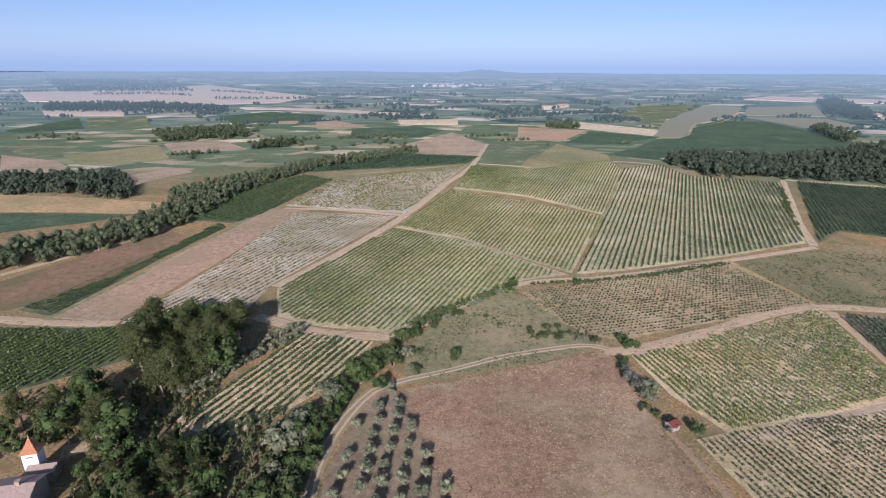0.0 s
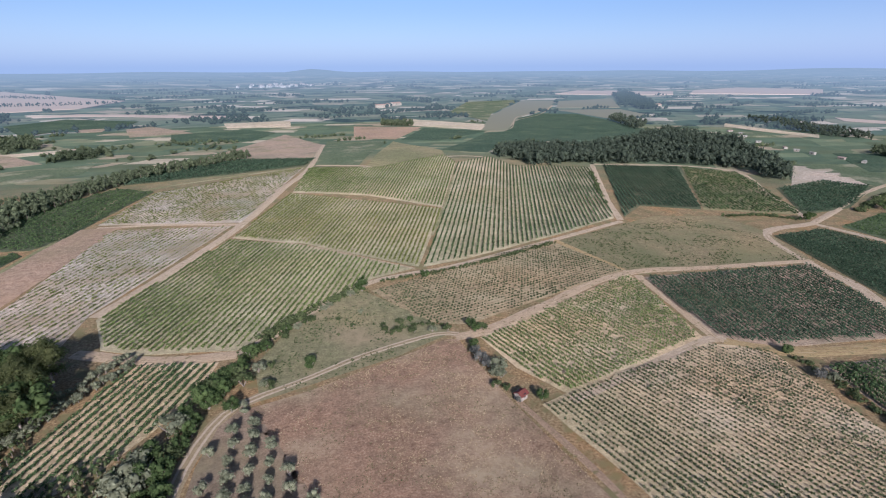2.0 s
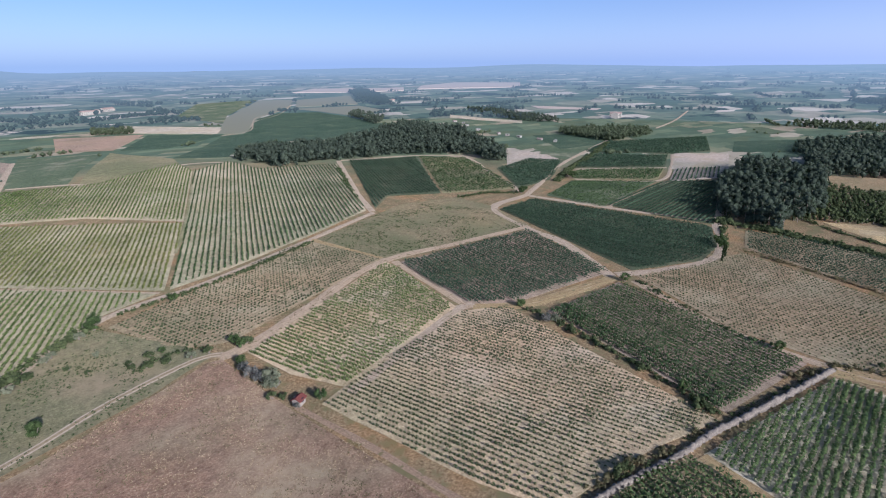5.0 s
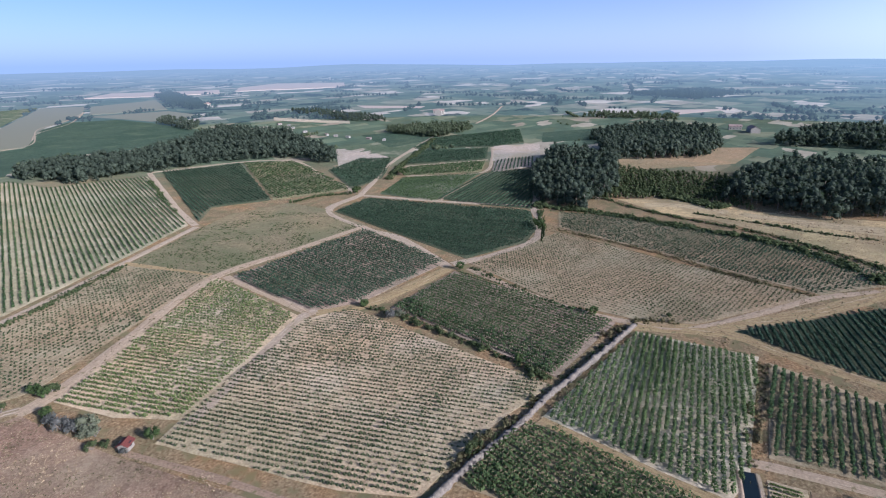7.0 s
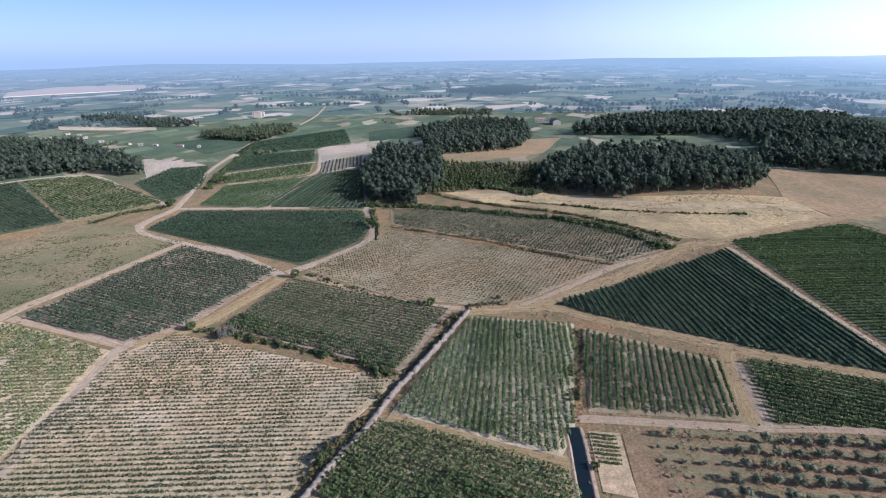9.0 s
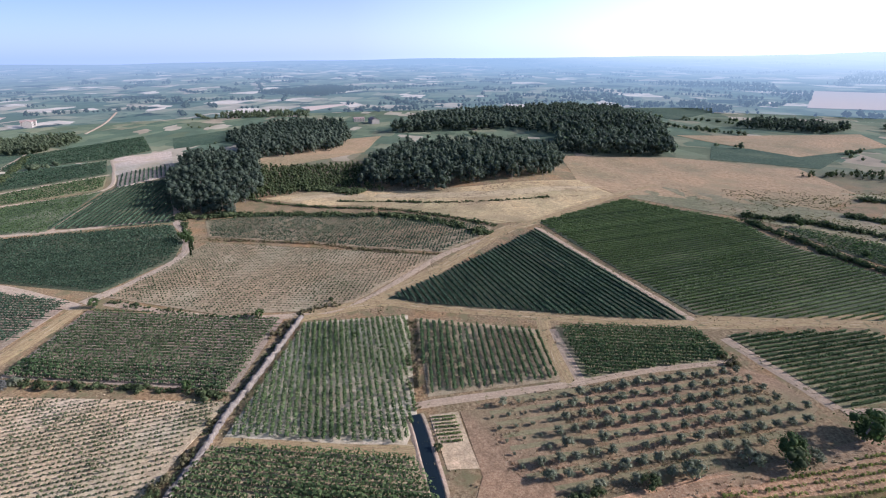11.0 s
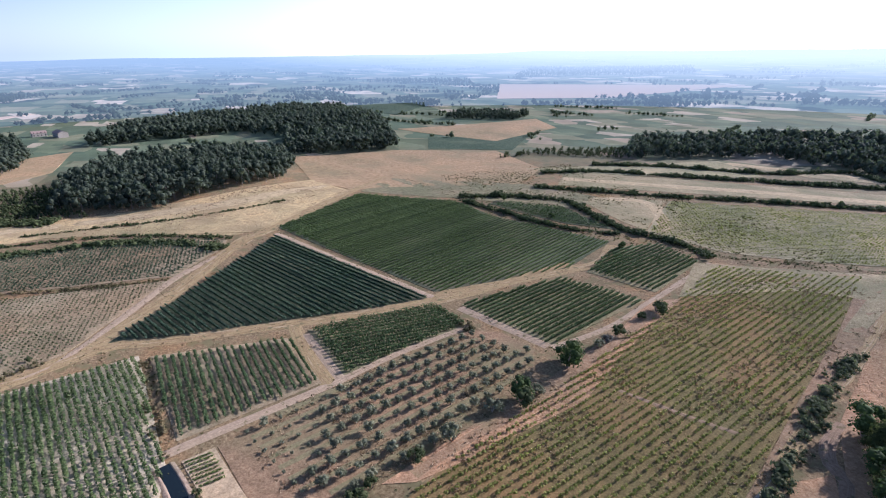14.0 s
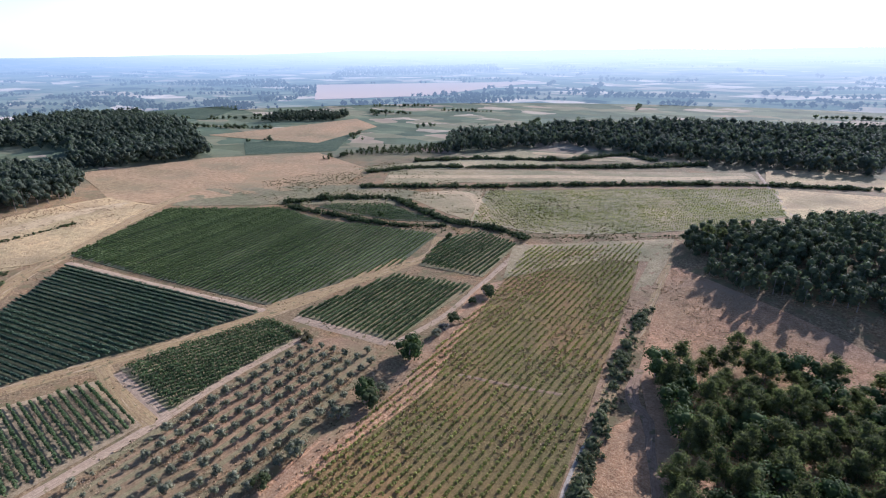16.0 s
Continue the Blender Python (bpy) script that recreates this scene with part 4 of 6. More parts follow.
field([(-140.3, 175.4), (-107, 330), (-86, 330), (-102.7, 233.0), (-114.3, 172.0)],
    "bare pinkish ploughed field","soil_pink")
field([(-183, 208), (-149, 283), (-133, 271), (-140.6, 196.8), (-160.9, 180.0)],
    "reddish fallow field with green tinge","soil_red")
field([(-13.7, 132.8), (-10.7, 127.8), (2.3, 90.6), (7.2, 75.8), (-24.7, 75.7), (-25.3, 95.7), (-23.6, 110.9), (-19.9, 124.6)],
    "grey-brown soil of the olive grove","soil_greybrown")
field([(117.2, -25.6), (119.0, -52.4), (127.3, -106.8), (119.6, -113.6), (105.9, -115.4), (100.6, -106.0), (101.6, -88.6), (92.9, -59.2), (88.0, -43.3), (81.1, -28.9), (83.5, -22.8), (94.4, -27.1)],
    "tan soil of the olive orchard with dry grass strips","soil_orchard")
field([(116.7, -17.7), (117.2, -25.0), (96.7, -26.8), (97.3, -19.8)],
    "pale sandy vegetable plot","soil_sand")
field([(461, -165), (436, -254), (376, -323), (296, -301), (269, -254), (316, -176), (320, -156), (354, -142)],
    "tawny dry meadow on the ridge","grass_tawny")
field([(350.6, 65.5), (366.5, 27.4), (343.7, -34.4), (341.8, -73.5), (356.3, -143.9), (318.1, -153.9), (273.1, -89.3), (272, -68.6), (306.6, -23), (325, 9.6), (327.8, 34.1)],
    "golden dry grass slope below the wood","grass_gold")
field([(313, -159), (338, -193), (267, -257), (214, -270), (208, -238), (263, -201)],
    "greenish rough pasture","meadow")
field([(226, -259), (185, -294), (157, -238), (174, -241)],
    "tawny dry grass corner between the hedges","terrace_grass")
field([(51.0, -225.7), (26.1, -210.6), (-15.8, -188.9), (-32.7, -179.2), (-26.9, -105.6), (9.5, -78.2), (19.3, -106.0), (28.8, -130.3), (37.9, -148.9), (46.6, -191.2)],
    "rust-brown dry clearing below the wooded hillock","grass_rust")
field([(35.8, -121.3), (31.7, -130.8), (25.3, -119.5), (21.0, -106.1), (27.6, -88.3), (30.1, -86.4)],
    "bare earth turning pad beside the track","grass_rust")
field([(278, -308), (168, -376), (58, -440), (49, -417), (154, -345), (251, -273)],
    "golden terrace of cut dry grass and green weeds","terrace_grass")
field([(52, -457), (5, -487), (-25, -454), (-25, -428), (46, -419)],
    "golden stubble terrace","grass_gold")
field([(39, -400), (-25, -417), (-10, -373), (21, -315)],
    "pale stubble field with mown lines","grass_gold")
field([(228, -424), (94, -469), (90, -452), (166, -422)],
    "dry terrace strip below the ridge wood","terrace_grass")
field([(303, -291), (231, -429), (180, -400), (239, -334)],
    "greyish scrubby terrace","weeds_pale")
field([(217, 934), (316, 802), (279, 730), (193, 831)],
    "pale harvested strip field","stubble")
field([(154, 511), (268, 690), (299, 697), (332, 748), (401, 879), (486, 965), (545, 925), (533, 816), (502, 677), (483, 627), (426, 588), (248, 583), (192, 484), (175, 491)],
    "smooth dark green field on the plateau","crop_green")
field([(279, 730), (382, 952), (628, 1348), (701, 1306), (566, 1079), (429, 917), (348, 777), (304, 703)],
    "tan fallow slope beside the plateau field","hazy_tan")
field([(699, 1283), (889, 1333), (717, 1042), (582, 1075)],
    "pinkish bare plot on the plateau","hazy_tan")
field([(30, 463), (59, 665), (125, 633), (63, 442)],
    "green vineyard plot with bare pale patches","crop_light")
field([(69, 436), (132, 634), (153, 505), (146, 472), (81, 428)],
    "greyish green sloping plot","grass_weedy")
field([(-72, 566), (13, 760), (50, 633), (30, 504)],
    "brown fallow plot with pale earth","soil_tan")
field([(-442, 544), (-363, 509), (-312, 456), (-343, 416)],
    "pale bare field at the foot of the wood","soil_tan")
field([(-470, 595), (-410, 597), (-349, 557), (-413, 526)],
    "striped green vineyard plot","crop_light")
field([(-381, 545), (-321, 618), (-266, 529), (-326, 485)],
    "pale green plot with vine rows","grass_weedy")
field([(-322, 632), (-272, 670), (-210, 590), (-273, 556)],
    "pinkish bare field","soil_tan")
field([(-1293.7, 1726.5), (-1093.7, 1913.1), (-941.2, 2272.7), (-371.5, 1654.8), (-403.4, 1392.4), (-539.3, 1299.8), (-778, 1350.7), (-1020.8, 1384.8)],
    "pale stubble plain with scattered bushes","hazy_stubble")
field([(-250, 411), (-227, 468), (-206, 444), (-222, 386)],
    "bare tan clearing","soil_tan")
field([(-264, 314), (-183, 314), (-203, 296), (-236, 277)],
    "flat green meadow","crop_green")
field([(-297, 356), (-243, 350), (-176, 340), (-185, 316), (-268, 318)],
    "dry yellowish meadow","grass_tawny")
field([(440, 370), (461, 353), (421, 289), (355, 296)],
    "pale bare triangular field","soil_pale")
field([(530, 232), (560, 192), (463, 157), (446, 196)],
    "light bare ploughed plot","soil_pale")
field([(500, 97), (601, 29), (619, -12), (516, 5), (446, 83)],
    "dry tan clearing between the woods","grass_tawny")
field([(546, -320), (522, -510), (448, -471), (417, -357)],
    "tawny fallow land beyond the wood","grass_tawny")
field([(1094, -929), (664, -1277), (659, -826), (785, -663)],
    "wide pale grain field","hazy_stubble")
field([(1018, 125), (1075, 25), (941, 102)],
    "pale far stubble field","hazy_stubble")
field([(478, -317), (426, -411), (370, -337), (422, -281)],
    "green plot beyond the dry meadow","crop_green")
field([(331, 1044), (471, 1339), (633, 1373), (398, 987), (336, 853)],
    "green sloping field with pale edge","crop_light")
field([(555, 1034), (690, 1001), (652, 840), (550, 843), (558, 948)],
    "brownish plot behind the plateau field","hazy_tan")
field([(448, 378), (578, 334), (423, 284)],
    "green field above the bare triangle","crop_light")
field([(673, 699), (663, 591), (675, 540), (645, 515), (636, 591), (636, 660)],
    "pale field by the far wood","stubble")
field([(924, 719), (954, 573), (916, 559), (882, 667)],
    "pale field by the farmhouse","hazy_stubble")
field([(542, 415), (621, 374), (558, 312), (473, 325)],
    "green field in the plain","crop_green")
field([(858, -386), (815, -560), (682, -394)],
    "smooth green field","crop_green")
field([(651, 221), (742, 153), (637, 124), (573, 194)],
    "green field beside the canal","crop_green")
track([(-68.0, 204.4), (-51.3, 241.1), (-24, 309), (3, 393), (26, 461), (51, 633)],
    4.2,"dirt_pale","wide pale dirt track between vineyards")
track([(-66.4, 177.0), (-46.7, 167.0), (-34.5, 163.4), (-17.3, 161.5)],
    4,"dirt_tan","dirt track at the foot of the vineyard")
track([(-165.3, 175.2), (-134.3, 171.0), (-112.8, 171.2)],
    4,"dirt_tan","dirt track along the green vineyard")
track([(-27.8, 79.4), (-27.7, 90.4), (-27.9, 99.1), (-26.3, 110.9), (-21.5, 125.1), (-14.7, 133.4), (3.1, 141.1), (20.8, 149.5), (45.3, 156.2), (52.9, 154.0)],
    3.2,"dirt_rut","two-rut dirt track round the dry field")
track([(51.3, 152.5), (62.9, 154.0), (91.7, 166.8), (136.8, 185.6), (187.0, 180.5), (231, 175)],
    4,"dirt_tan","pinkish dirt track between vineyards")
track([(288, 222), (247, 215), (227, 172), (221, 146), (196.9, 104.0)],
    4.5,"dirt_pale","pale dirt road beside the dark vineyard")
track([(288, 222), (348, 249), (409, 277), (566, 327)],
    3.5,"dirt_pale","pale track between green vineyards")
track([(288, 222), (297, 166), (311, 107)],
    3.5,"dirt_pale","pale track along the dense vineyard")
track([(200.3, 103.7), (221.6, 91.3), (249, 83), (279, 91), (306, 104), (365, 125), (449, 155)],
    4,"dirt_pale","dirt road beside the wood")
track([(199.4, 94.9), (183.0, 55.7), (178.6, 23.8), (185.6, 1.4), (228.7, -32.8), (247, -55)],
    3,"dirt_tan","dirt track along the dry vineyard")
track([(176.5, 23.6), (185.1, -6.7), (178.1, -26.4), (159.5, -82.9), (153.0, -111.0), (149.9, -141.6), (149.0, -175.3)],
    6,"verge_gold","straw-coloured grassy verge and track")
track([(156.7, -112.9), (144.0, -169.3), (142.8, -189.6), (153.1, -208.0)],
    5,"verge_gold","dry grassy track junction")
track([(185.5, -1.1), (215.3, -31.5), (260, -69), (271, -88), (317, -153), (343, -193)],
    6,"verge_gold","dry grassy farm track uphill")
track([(262, -87), (199.3, -100.2), (155.0, -110.1)],
    3.5,"dirt_tan","dirt track beside the triangular vineyard")
track([(120.7, -13.7), (121.8, -19.7), (124.8, -54.5), (128.6, -79.9), (129.6, -108.1)],
    2.5,"dirt_tan","pale path above the olive orchard")
track([(163.3, -60.7), (140.9, -57.4), (125.3, -57.2)],
    4,"verge_gold","grassy headland between vineyards")
track([(113.6, 31.7), (108.3, 7.7), (104.3, -13.7)],
    4,"verge_gold","grassy bank between vineyards")
track([(69.6, 108.6), (85.4, 113.0), (130.0, 126.6), (135.3, 123.3)],
    4,"dirt_pale","pale headland path between vineyards")
track([(143.4, 182.4), (138.4, 153.6), (132.6, 123.6)],
    3,"dirt_tan","narrow headland between vineyards")
track([(-17.3, 161.5), (3.7, 181.4), (14.9, 194.3), (33.4, 208.9), (52.0, 213.4), (77.4, 218.2), (137, 239), (186, 257)],
    3,"dirt_pale","pale dirt path below the hillside vineyard")
track([(264, 416), (208, 306), (187, 259)],
    3.2,"dirt_pale","pale track between the hillside vineyards")
track([(267, 418), (341, 399), (368, 360), (325, 287), (295, 232)],
    4,"dirt_pale","pale track along the pine hill")
track([(18.4, -104.9), (21.6, -111.7), (25.9, -121.4), (28.8, -130.3), (33.4, -133.7), (36.7, -140.2), (37.7, -150.7)],
    2.6,"dirt_brown","winding dirt track beside the scrub")
track([(-26, 290), (8, 267), (54.3, 218.6)],
    0.9,"dirt_pale","thin headland across the hillside vineyard")
track([(8, 377), (55, 353), (96, 311)],
    0.9,"dirt_pale","thin upper headland across the vineyard")
track([(144, 429), (95, 309), (74, 262)],
    1.6,"verge_green","grassy gap in the hillside vineyard")
track([(-99, 331), (-64, 327), (-24, 314)],
    3,"dirt_pale","headland path in the stony vineyard")
track([(-139.8, 173.2), (-126, 237), (-109, 335), (-98, 419), (-39, 449), (22, 459)],
    3,"verge_green","grassy verge along the bare field")
track([(-189, 216), (-155, 283), (-160, 356)],
    3,"dirt_tan","pinkish field edge")
track([(133, 237), (139.8, 200.5), (141.9, 189.6)],
    3,"verge_gold","dry verge beside the weedy vineyard")
track([(140.2, 187.0), (153.1, 187.2), (171.0, 182.9)],
    4,"dirt_tan","dirt track past the weedy vineyard")
track([(56.2, 112.9), (61.2, 85.9), (63.9, 65.7), (65.6, 55.3)],
    1.5,"dirt_brown","brown field margin of the sparse vineyard")
track([(134.8, 124.3), (146.7, 112.9), (168.7, 107.1), (197.8, 102.4)],
    5,"verge_gold","dry grassy strip beside the dark vineyard")
track([(103.9, -120.1), (102.3, -143.6), (107.0, -177.2), (114.1, -222.4)],
    2,"dirt_tan","pale path along the hedge bank")
track([(59, -254), (49.2, -199.5), (43.8, -149.9), (34.5, -98.3), (32.6, -89.2)],
    4,"verge_gold","dry grass margin of the weedy vineyard")
track([(83.3, -58.2), (85.6, -74.8), (88.4, -102.3), (101.5, -173.0)],
    5,"verge_rust","rusty dry grass margin beside the orchard")
track([(31, 462), (67, 439), (81, 424), (142, 460), (180, 452), (187, 411), (253, 402)],
    3,"dirt_pale","pale edge of the hillside field")
track([(342, 769), (387, 848), (481, 949), (611, 1148)],
    2.5,"dirt_pale","pale far track on the slope")
track([(711, 342), (829, 371), (1000, 427)],
    3,"dirt_pale","pale far track to the plain")
track([(356, 229), (392, 182), (457, 201), (519, 229)],
    2.5,"dirt_pale","narrow path in the valley vineyards")
track([(391, 252), (449, 201)],
    2.5,"dirt_pale","path between valley vineyards")
track([(297, 166), (345, 171), (397, 174)],
    3,"dirt_tan","diagonal track across the valley vineyards")
hedge([(147.5, 113.5), (146.2, 97.4), (139.6, 62.8), (131.5, 35.0)],
    3,2.2,"shrub","scrubby hedge along the ditch")
hedge([(199.9, 93.8), (189.8, 72.3), (181.1, 48.5), (180.7, 35.9)],
    3,1.6,"shrub","low scrub along the field ditch")
hedge([(270, 79), (257.1, 29.6), (240.0, -6.3), (231.6, -33.0)],
    3,1.5,"shrub_dry","low dry hedge between vineyards")
hedge([(312, 106), (312, 73), (305, 28), (296, -15), (275, -44), (255, -61)],
    6,3,"shrub","dense dark hedge below the dry slope")
hedge([(370, 86), (374, 45), (353, 4)],
    10,3.5,"shrub","thick scrub at the foot of the wood")
hedge([(259, -198), (218, -203), (183, -209), (161, -223)],
    3.5,3,"shrub","hedge bank above the green vineyard")
hedge([(265, -203), (249, -226), (221, -246), (190, -238), (162, -230), (140, -234), (117.0, -229.2)],
    4.5,3.4,"shrub","bushy hedge on the terrace edge")
hedge([(115.9, -230.0), (93, -248), (56, -259)],
    1.6,1.0,"shrub_dry","low bank below the pale green vineyard")
hedge([(256, -257), (198, -297), (149, -335), (90, -378), (47, -405), (-14, -432)],
    4.5,3.4,"shrub","dark terrace hedge")
hedge([(284, -290), (261, -327), (208, -363), (139, -410), (90, -452)],
    5.5,3.6,"shrub","dark shrubs on the upper terrace")
hedge([(281, -342), (244, -378), (185, -412), (155, -454), (125, -444)],
    5.5,3.8,"shrub","shrub line on the ridge terrace")
hedge([(246, 389), (217, 331), (199, 293)],
    3,1.8,"shrub","bush line beside the pale track")
hedge([(249, 249), (273, 244), (288, 229)],
    4,2.5,"shrub","bushes along the vineyard corner")
hedge([(338, 234), (394, 258), (472, 285), (548, 316)],
    5,3,"shrub","tree-lined track edge in the valley")
hedge([(-15.0, 156.5), (-4.5, 175.2), (10.3, 190.0), (27.0, 204.0)],
    5,3,"shrub","bushy fringe below the hillside vineyard")
hedge([(36.9, 208.3), (63.5, 211.6), (89.6, 218.3), (131, 233)],
    3,1.6,"shrub","low hedge below the hillside vineyard")
hedge([(29.5, 160.7), (41.6, 164.8), (52.0, 160.8)],
    3,1.6,"shrub","shrubs along the weedy vineyard corner")
hedge([(162.2, 29.3), (180.3, 20.4), (185.6, 8.5)],
    3,2,"shrub_dry","dry scrub along the bank")
hedge([(169.3, -16.7), (129.3, -15.2), (119.2, -15.1)],
    4,1.4,"shrub_dry","dry ditch bank with rough grass")
hedge([(264, 84), (307, 101), (335, 109)],
    3,2,"shrub","dark hedge on the wood edge road")
hedge([(85.6, 44.1), (100.4, 41.3), (110.9, 36.5), (122.4, 34.1)],
    3,2,"shrub_dry","brambles beside the stone bank")
hedge([(147.0, -106.3), (126.2, -107.7)],
    4,2,"shrub_dry","brambles along the ditch by the dark vineyard")
hedge([(47.6, -190), (46.4, -169), (42.6, -152), (39.6, -134), (36, -116), (33, -101), (31, -90)],
    4.0,3.0,"maquis","scrub along the white drainage channel")
wood([(192, 464), (202, 408), (259, 419), (335, 411), (381, 372), (370, 315), (408, 340), (504, 509), (519, 631), (363, 531), (281, 512), (228, 517)],
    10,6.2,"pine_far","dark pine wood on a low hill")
wood([(327, 114), (309, 73), (373, 71), (491, 99), (502, 156), (409, 143)],
    14,6.0,"pine_far","tall pine wood beside the dirt road")
wood([(492, 102), (535, 28), (641, 18), (630, 57), (564, 129)],
    11,6.0,"pine_far","pine wood behind the dry clearing")
wood([(370, 6), (341, -46), (359, -127), (405, -149), (478, -161), (510, -120), (516, -35), (456, -4)],
    14,6.0,"pine_far","large dense pine wood above the dry slope")
wood([(639, -19), (783, -79), (862, -301), (806, -367), (587, -325), (433, -257), (469, -168), (579, -200), (646, -169)],
    13,7.0,"pine_far","dark pine wood curving round the clearing")
wood([(281, -383), (214, -472), (92, -458), (-16, -470), (-16, -694), (149, -590), (246, -538), (326, -451)],
    12,6.4,"pine_far","long pine wood on the ridge")
wood([(350, -298), (337, -336), (281, -383), (311, -421), (350, -350)],
    4,4,"shrub","low scrub tip of the ridge wood")
wood([(57, -254), (37.0, -218.6), (20.6, -208.4), (-5.8, -206.8), (-24.4, -207.9), (-31, -341), (3, -305), (19, -272), (46, -267)],
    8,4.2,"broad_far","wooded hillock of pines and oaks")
wood([(-314, 350), (-248, 357), (-208, 343), (-204, 360), (-252, 419), (-357, 402)],
    8,5,"pine_far","grey-green wood beside the meadow")
wood([(-201, 213), (-177, 234), (-154, 260), (-144, 301), (-151, 326), (-169, 320), (-187, 270), (-223, 239)],
    8,5,"broad_far","dark band of trees beside the red field")
wood([(-189, 361), (-144, 306), (-134, 393), (-109, 465), (-25, 549), (-29, 579), (-117, 502), (-159, 416)],
    7,5,"broad_far","line of trees along the valley stream")
wood([(-381, 725), (-301, 815), (-243, 700), (-332, 647)],
    8,6,"broad_far","small copse in the fields")
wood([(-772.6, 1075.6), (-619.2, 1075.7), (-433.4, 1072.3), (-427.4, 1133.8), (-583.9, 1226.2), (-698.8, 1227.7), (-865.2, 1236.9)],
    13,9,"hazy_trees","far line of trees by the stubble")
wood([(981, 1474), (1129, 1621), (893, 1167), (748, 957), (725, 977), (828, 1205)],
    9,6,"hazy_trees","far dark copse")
wood([(532, 806), (485, 653), (553, 728), (590, 866)],
    8,6,"pine_far","dark copse beside the plateau field")
wood([(155, 839), (199, 809), (211, 858), (167, 888)],
    7,5,"broad_far","copse by the bare field")
wood([(751, 735), (665, 530), (687, 473), (735, 539), (785, 705)],
    8,6,"pine_far","copse in the green plain")
wood([(563, 396), (565, 309), (625, 333), (618, 416)],
    8,6,"broad_far","trees round the farmhouse")
wood([(848, 228), (847, 91), (896, 97), (901, 215)],
    8,7,"broad_far","trees along the plain road")
wood([(1413, 276), (1261, 110), (1473, 35), (1647, 121)],
    9,7,"hazy_trees","dark wood in the plain")
wood([(858, -478), (734, -505), (781, -537), (900, -542)],
    9,7,"hazy_trees","far ridge wood")
wood([(595, -420), (528, -487), (554, -531), (644, -482)],
    9,6,"pine_far","dark wood below the grain field")
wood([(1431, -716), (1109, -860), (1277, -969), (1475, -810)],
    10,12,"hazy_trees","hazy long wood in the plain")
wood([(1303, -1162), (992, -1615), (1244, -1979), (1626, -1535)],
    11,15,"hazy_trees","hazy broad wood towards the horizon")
wood([(573, 390), (555, 320), (644, 311), (687, 340), (647, 404)],
    8,6,"broad_far","trees beyond the far vineyards")
wood([(-1240, 2600), (-1787, 2543), (-1180, 1746), (-818, 1859)],
    10,16,"hazy_trees","far belt of woods beyond the stubble")
field([(-600, 757), (-620, 947), (-513, 789), (-572, 731)],
    "dark green vineyard plot of the plain","crop_green")
field([(-606, 948), (-532, 997), (-424, 809), (-507, 782)],
    "light green plot of the plain","crop_light")
field([(-791, 1102), (-677, 1187), (-570, 995), (-706, 988)],
    "pale harvested strip of the plain","hazy_stubble")
field([(-274.3, 664.5), (-207.1, 694.3), (-203.4, 663.7), (-253.2, 647.8)],
    "pale harvested strip behind the trees","stubble")
field([(-206.2, 897.7), (-178.4, 930.2), (-107.2, 818.4), (-179.5, 792.7)],
    "tan fallow plot between green fields","soil_tan")
field([(-278, 916.8), (-234.7, 947.9), (-232.3, 875.8), (-256.8, 871.2)],
    "narrow tan plot among green fields","soil_tan")
field([(-432, 1190), (-258.4, 1137), (-78.6, 1033.8), (-83.1, 1098.4), (-356.3, 1224.8)],
    "pale stubble edge of the plain","hazy_stubble")
field([(-76.9, 945.2), (26.4, 961.8), (23.5, 864.8), (-67, 869.1)],
    "pale strip beside the green fields","stubble")
field([(-396.8, 1001), (-343.8, 1108.9), (-215.8, 1029.7), (-216.7, 926.3), (-284, 908.8), (-319.8, 848.9)],
    "dark green vineyard field of the plain","crop_green")
field([(-132.9, 807.2), (-40.2, 840.1), (1.3, 787.9), (-27.3, 700.2), (-121.4, 732.5)],
    "green field along the stream trees","crop_green")
field([(-239.8, 511.5), (-210.3, 559.1), (-161.2, 568.9), (-158.1, 520.4), (-189.9, 488.7)],
    "green meadow beside the stream trees","crop_light")
wood([(-206.9, 587.5), (-170.8, 605.5), (-172.8, 640.4), (-208.6, 636.8)],
    7,5,"broad_far","copse beside the green meadow")
field([(84.8, -51.2), (87.9, -72.2), (87.8, -109.6), (93.2, -127.6), (107.1, -171.4), (101, -181.2), (89, -134.5), (79.9, -108.5), (80.2, -71.5), (81.1, -57.4)],
    "orange-brown dry margin of the weedy vineyard","grass_rust",0.03)
field([(118.2, -217.5), (86.3, -243.8), (59.4, -259.1), (53.5, -226.9), (51.9, -200), (56.5, -198.3), (60.3, -226.7), (77.4, -222), (90.6, -203.9), (102.5, -182.9)],
    "straw-coloured dry head of the weedy vineyard","terrace_grass",0.06)
hedge([(117.3, -234.2), (112.1, -235.1), (94.7, -245), (69.5, -258.2), (48.2, -266.4)],
    1.8,1.0,"shrub","low dark brambles along the terrace bank")
wood([(35.4, -257.8), (18.6, -266.9), (6.8, -263), (4.1, -235.1), (24.9, -230.7)],
    8.8,4.4,"maquis","pale green scrub on the wooded hillock")
track([(343.6, 47.2), (349.4, 22), (338.9, -13.9), (329, -49.6), (323.9, -85.8), (331.9, -120.6), (334.4, -145.1)],
    13,"straw_streaks","streaky mown gold grass on the slope")
track([(297.9, -37.5), (297.5, -66.4), (297.7, -99.6), (310.7, -136.4)],
    11,"straw_streaks","mown straw lines on the lower slope")
track([(262, -289), (205, -327), (160, -358), (100, -392), (58, -426)],
    13,"straw_streaks","streaky gold grass along the terrace")
track([(222, -425), (166, -440), (94, -460)],
    8,"straw_streaks","streaky dry grass on the upper terrace")
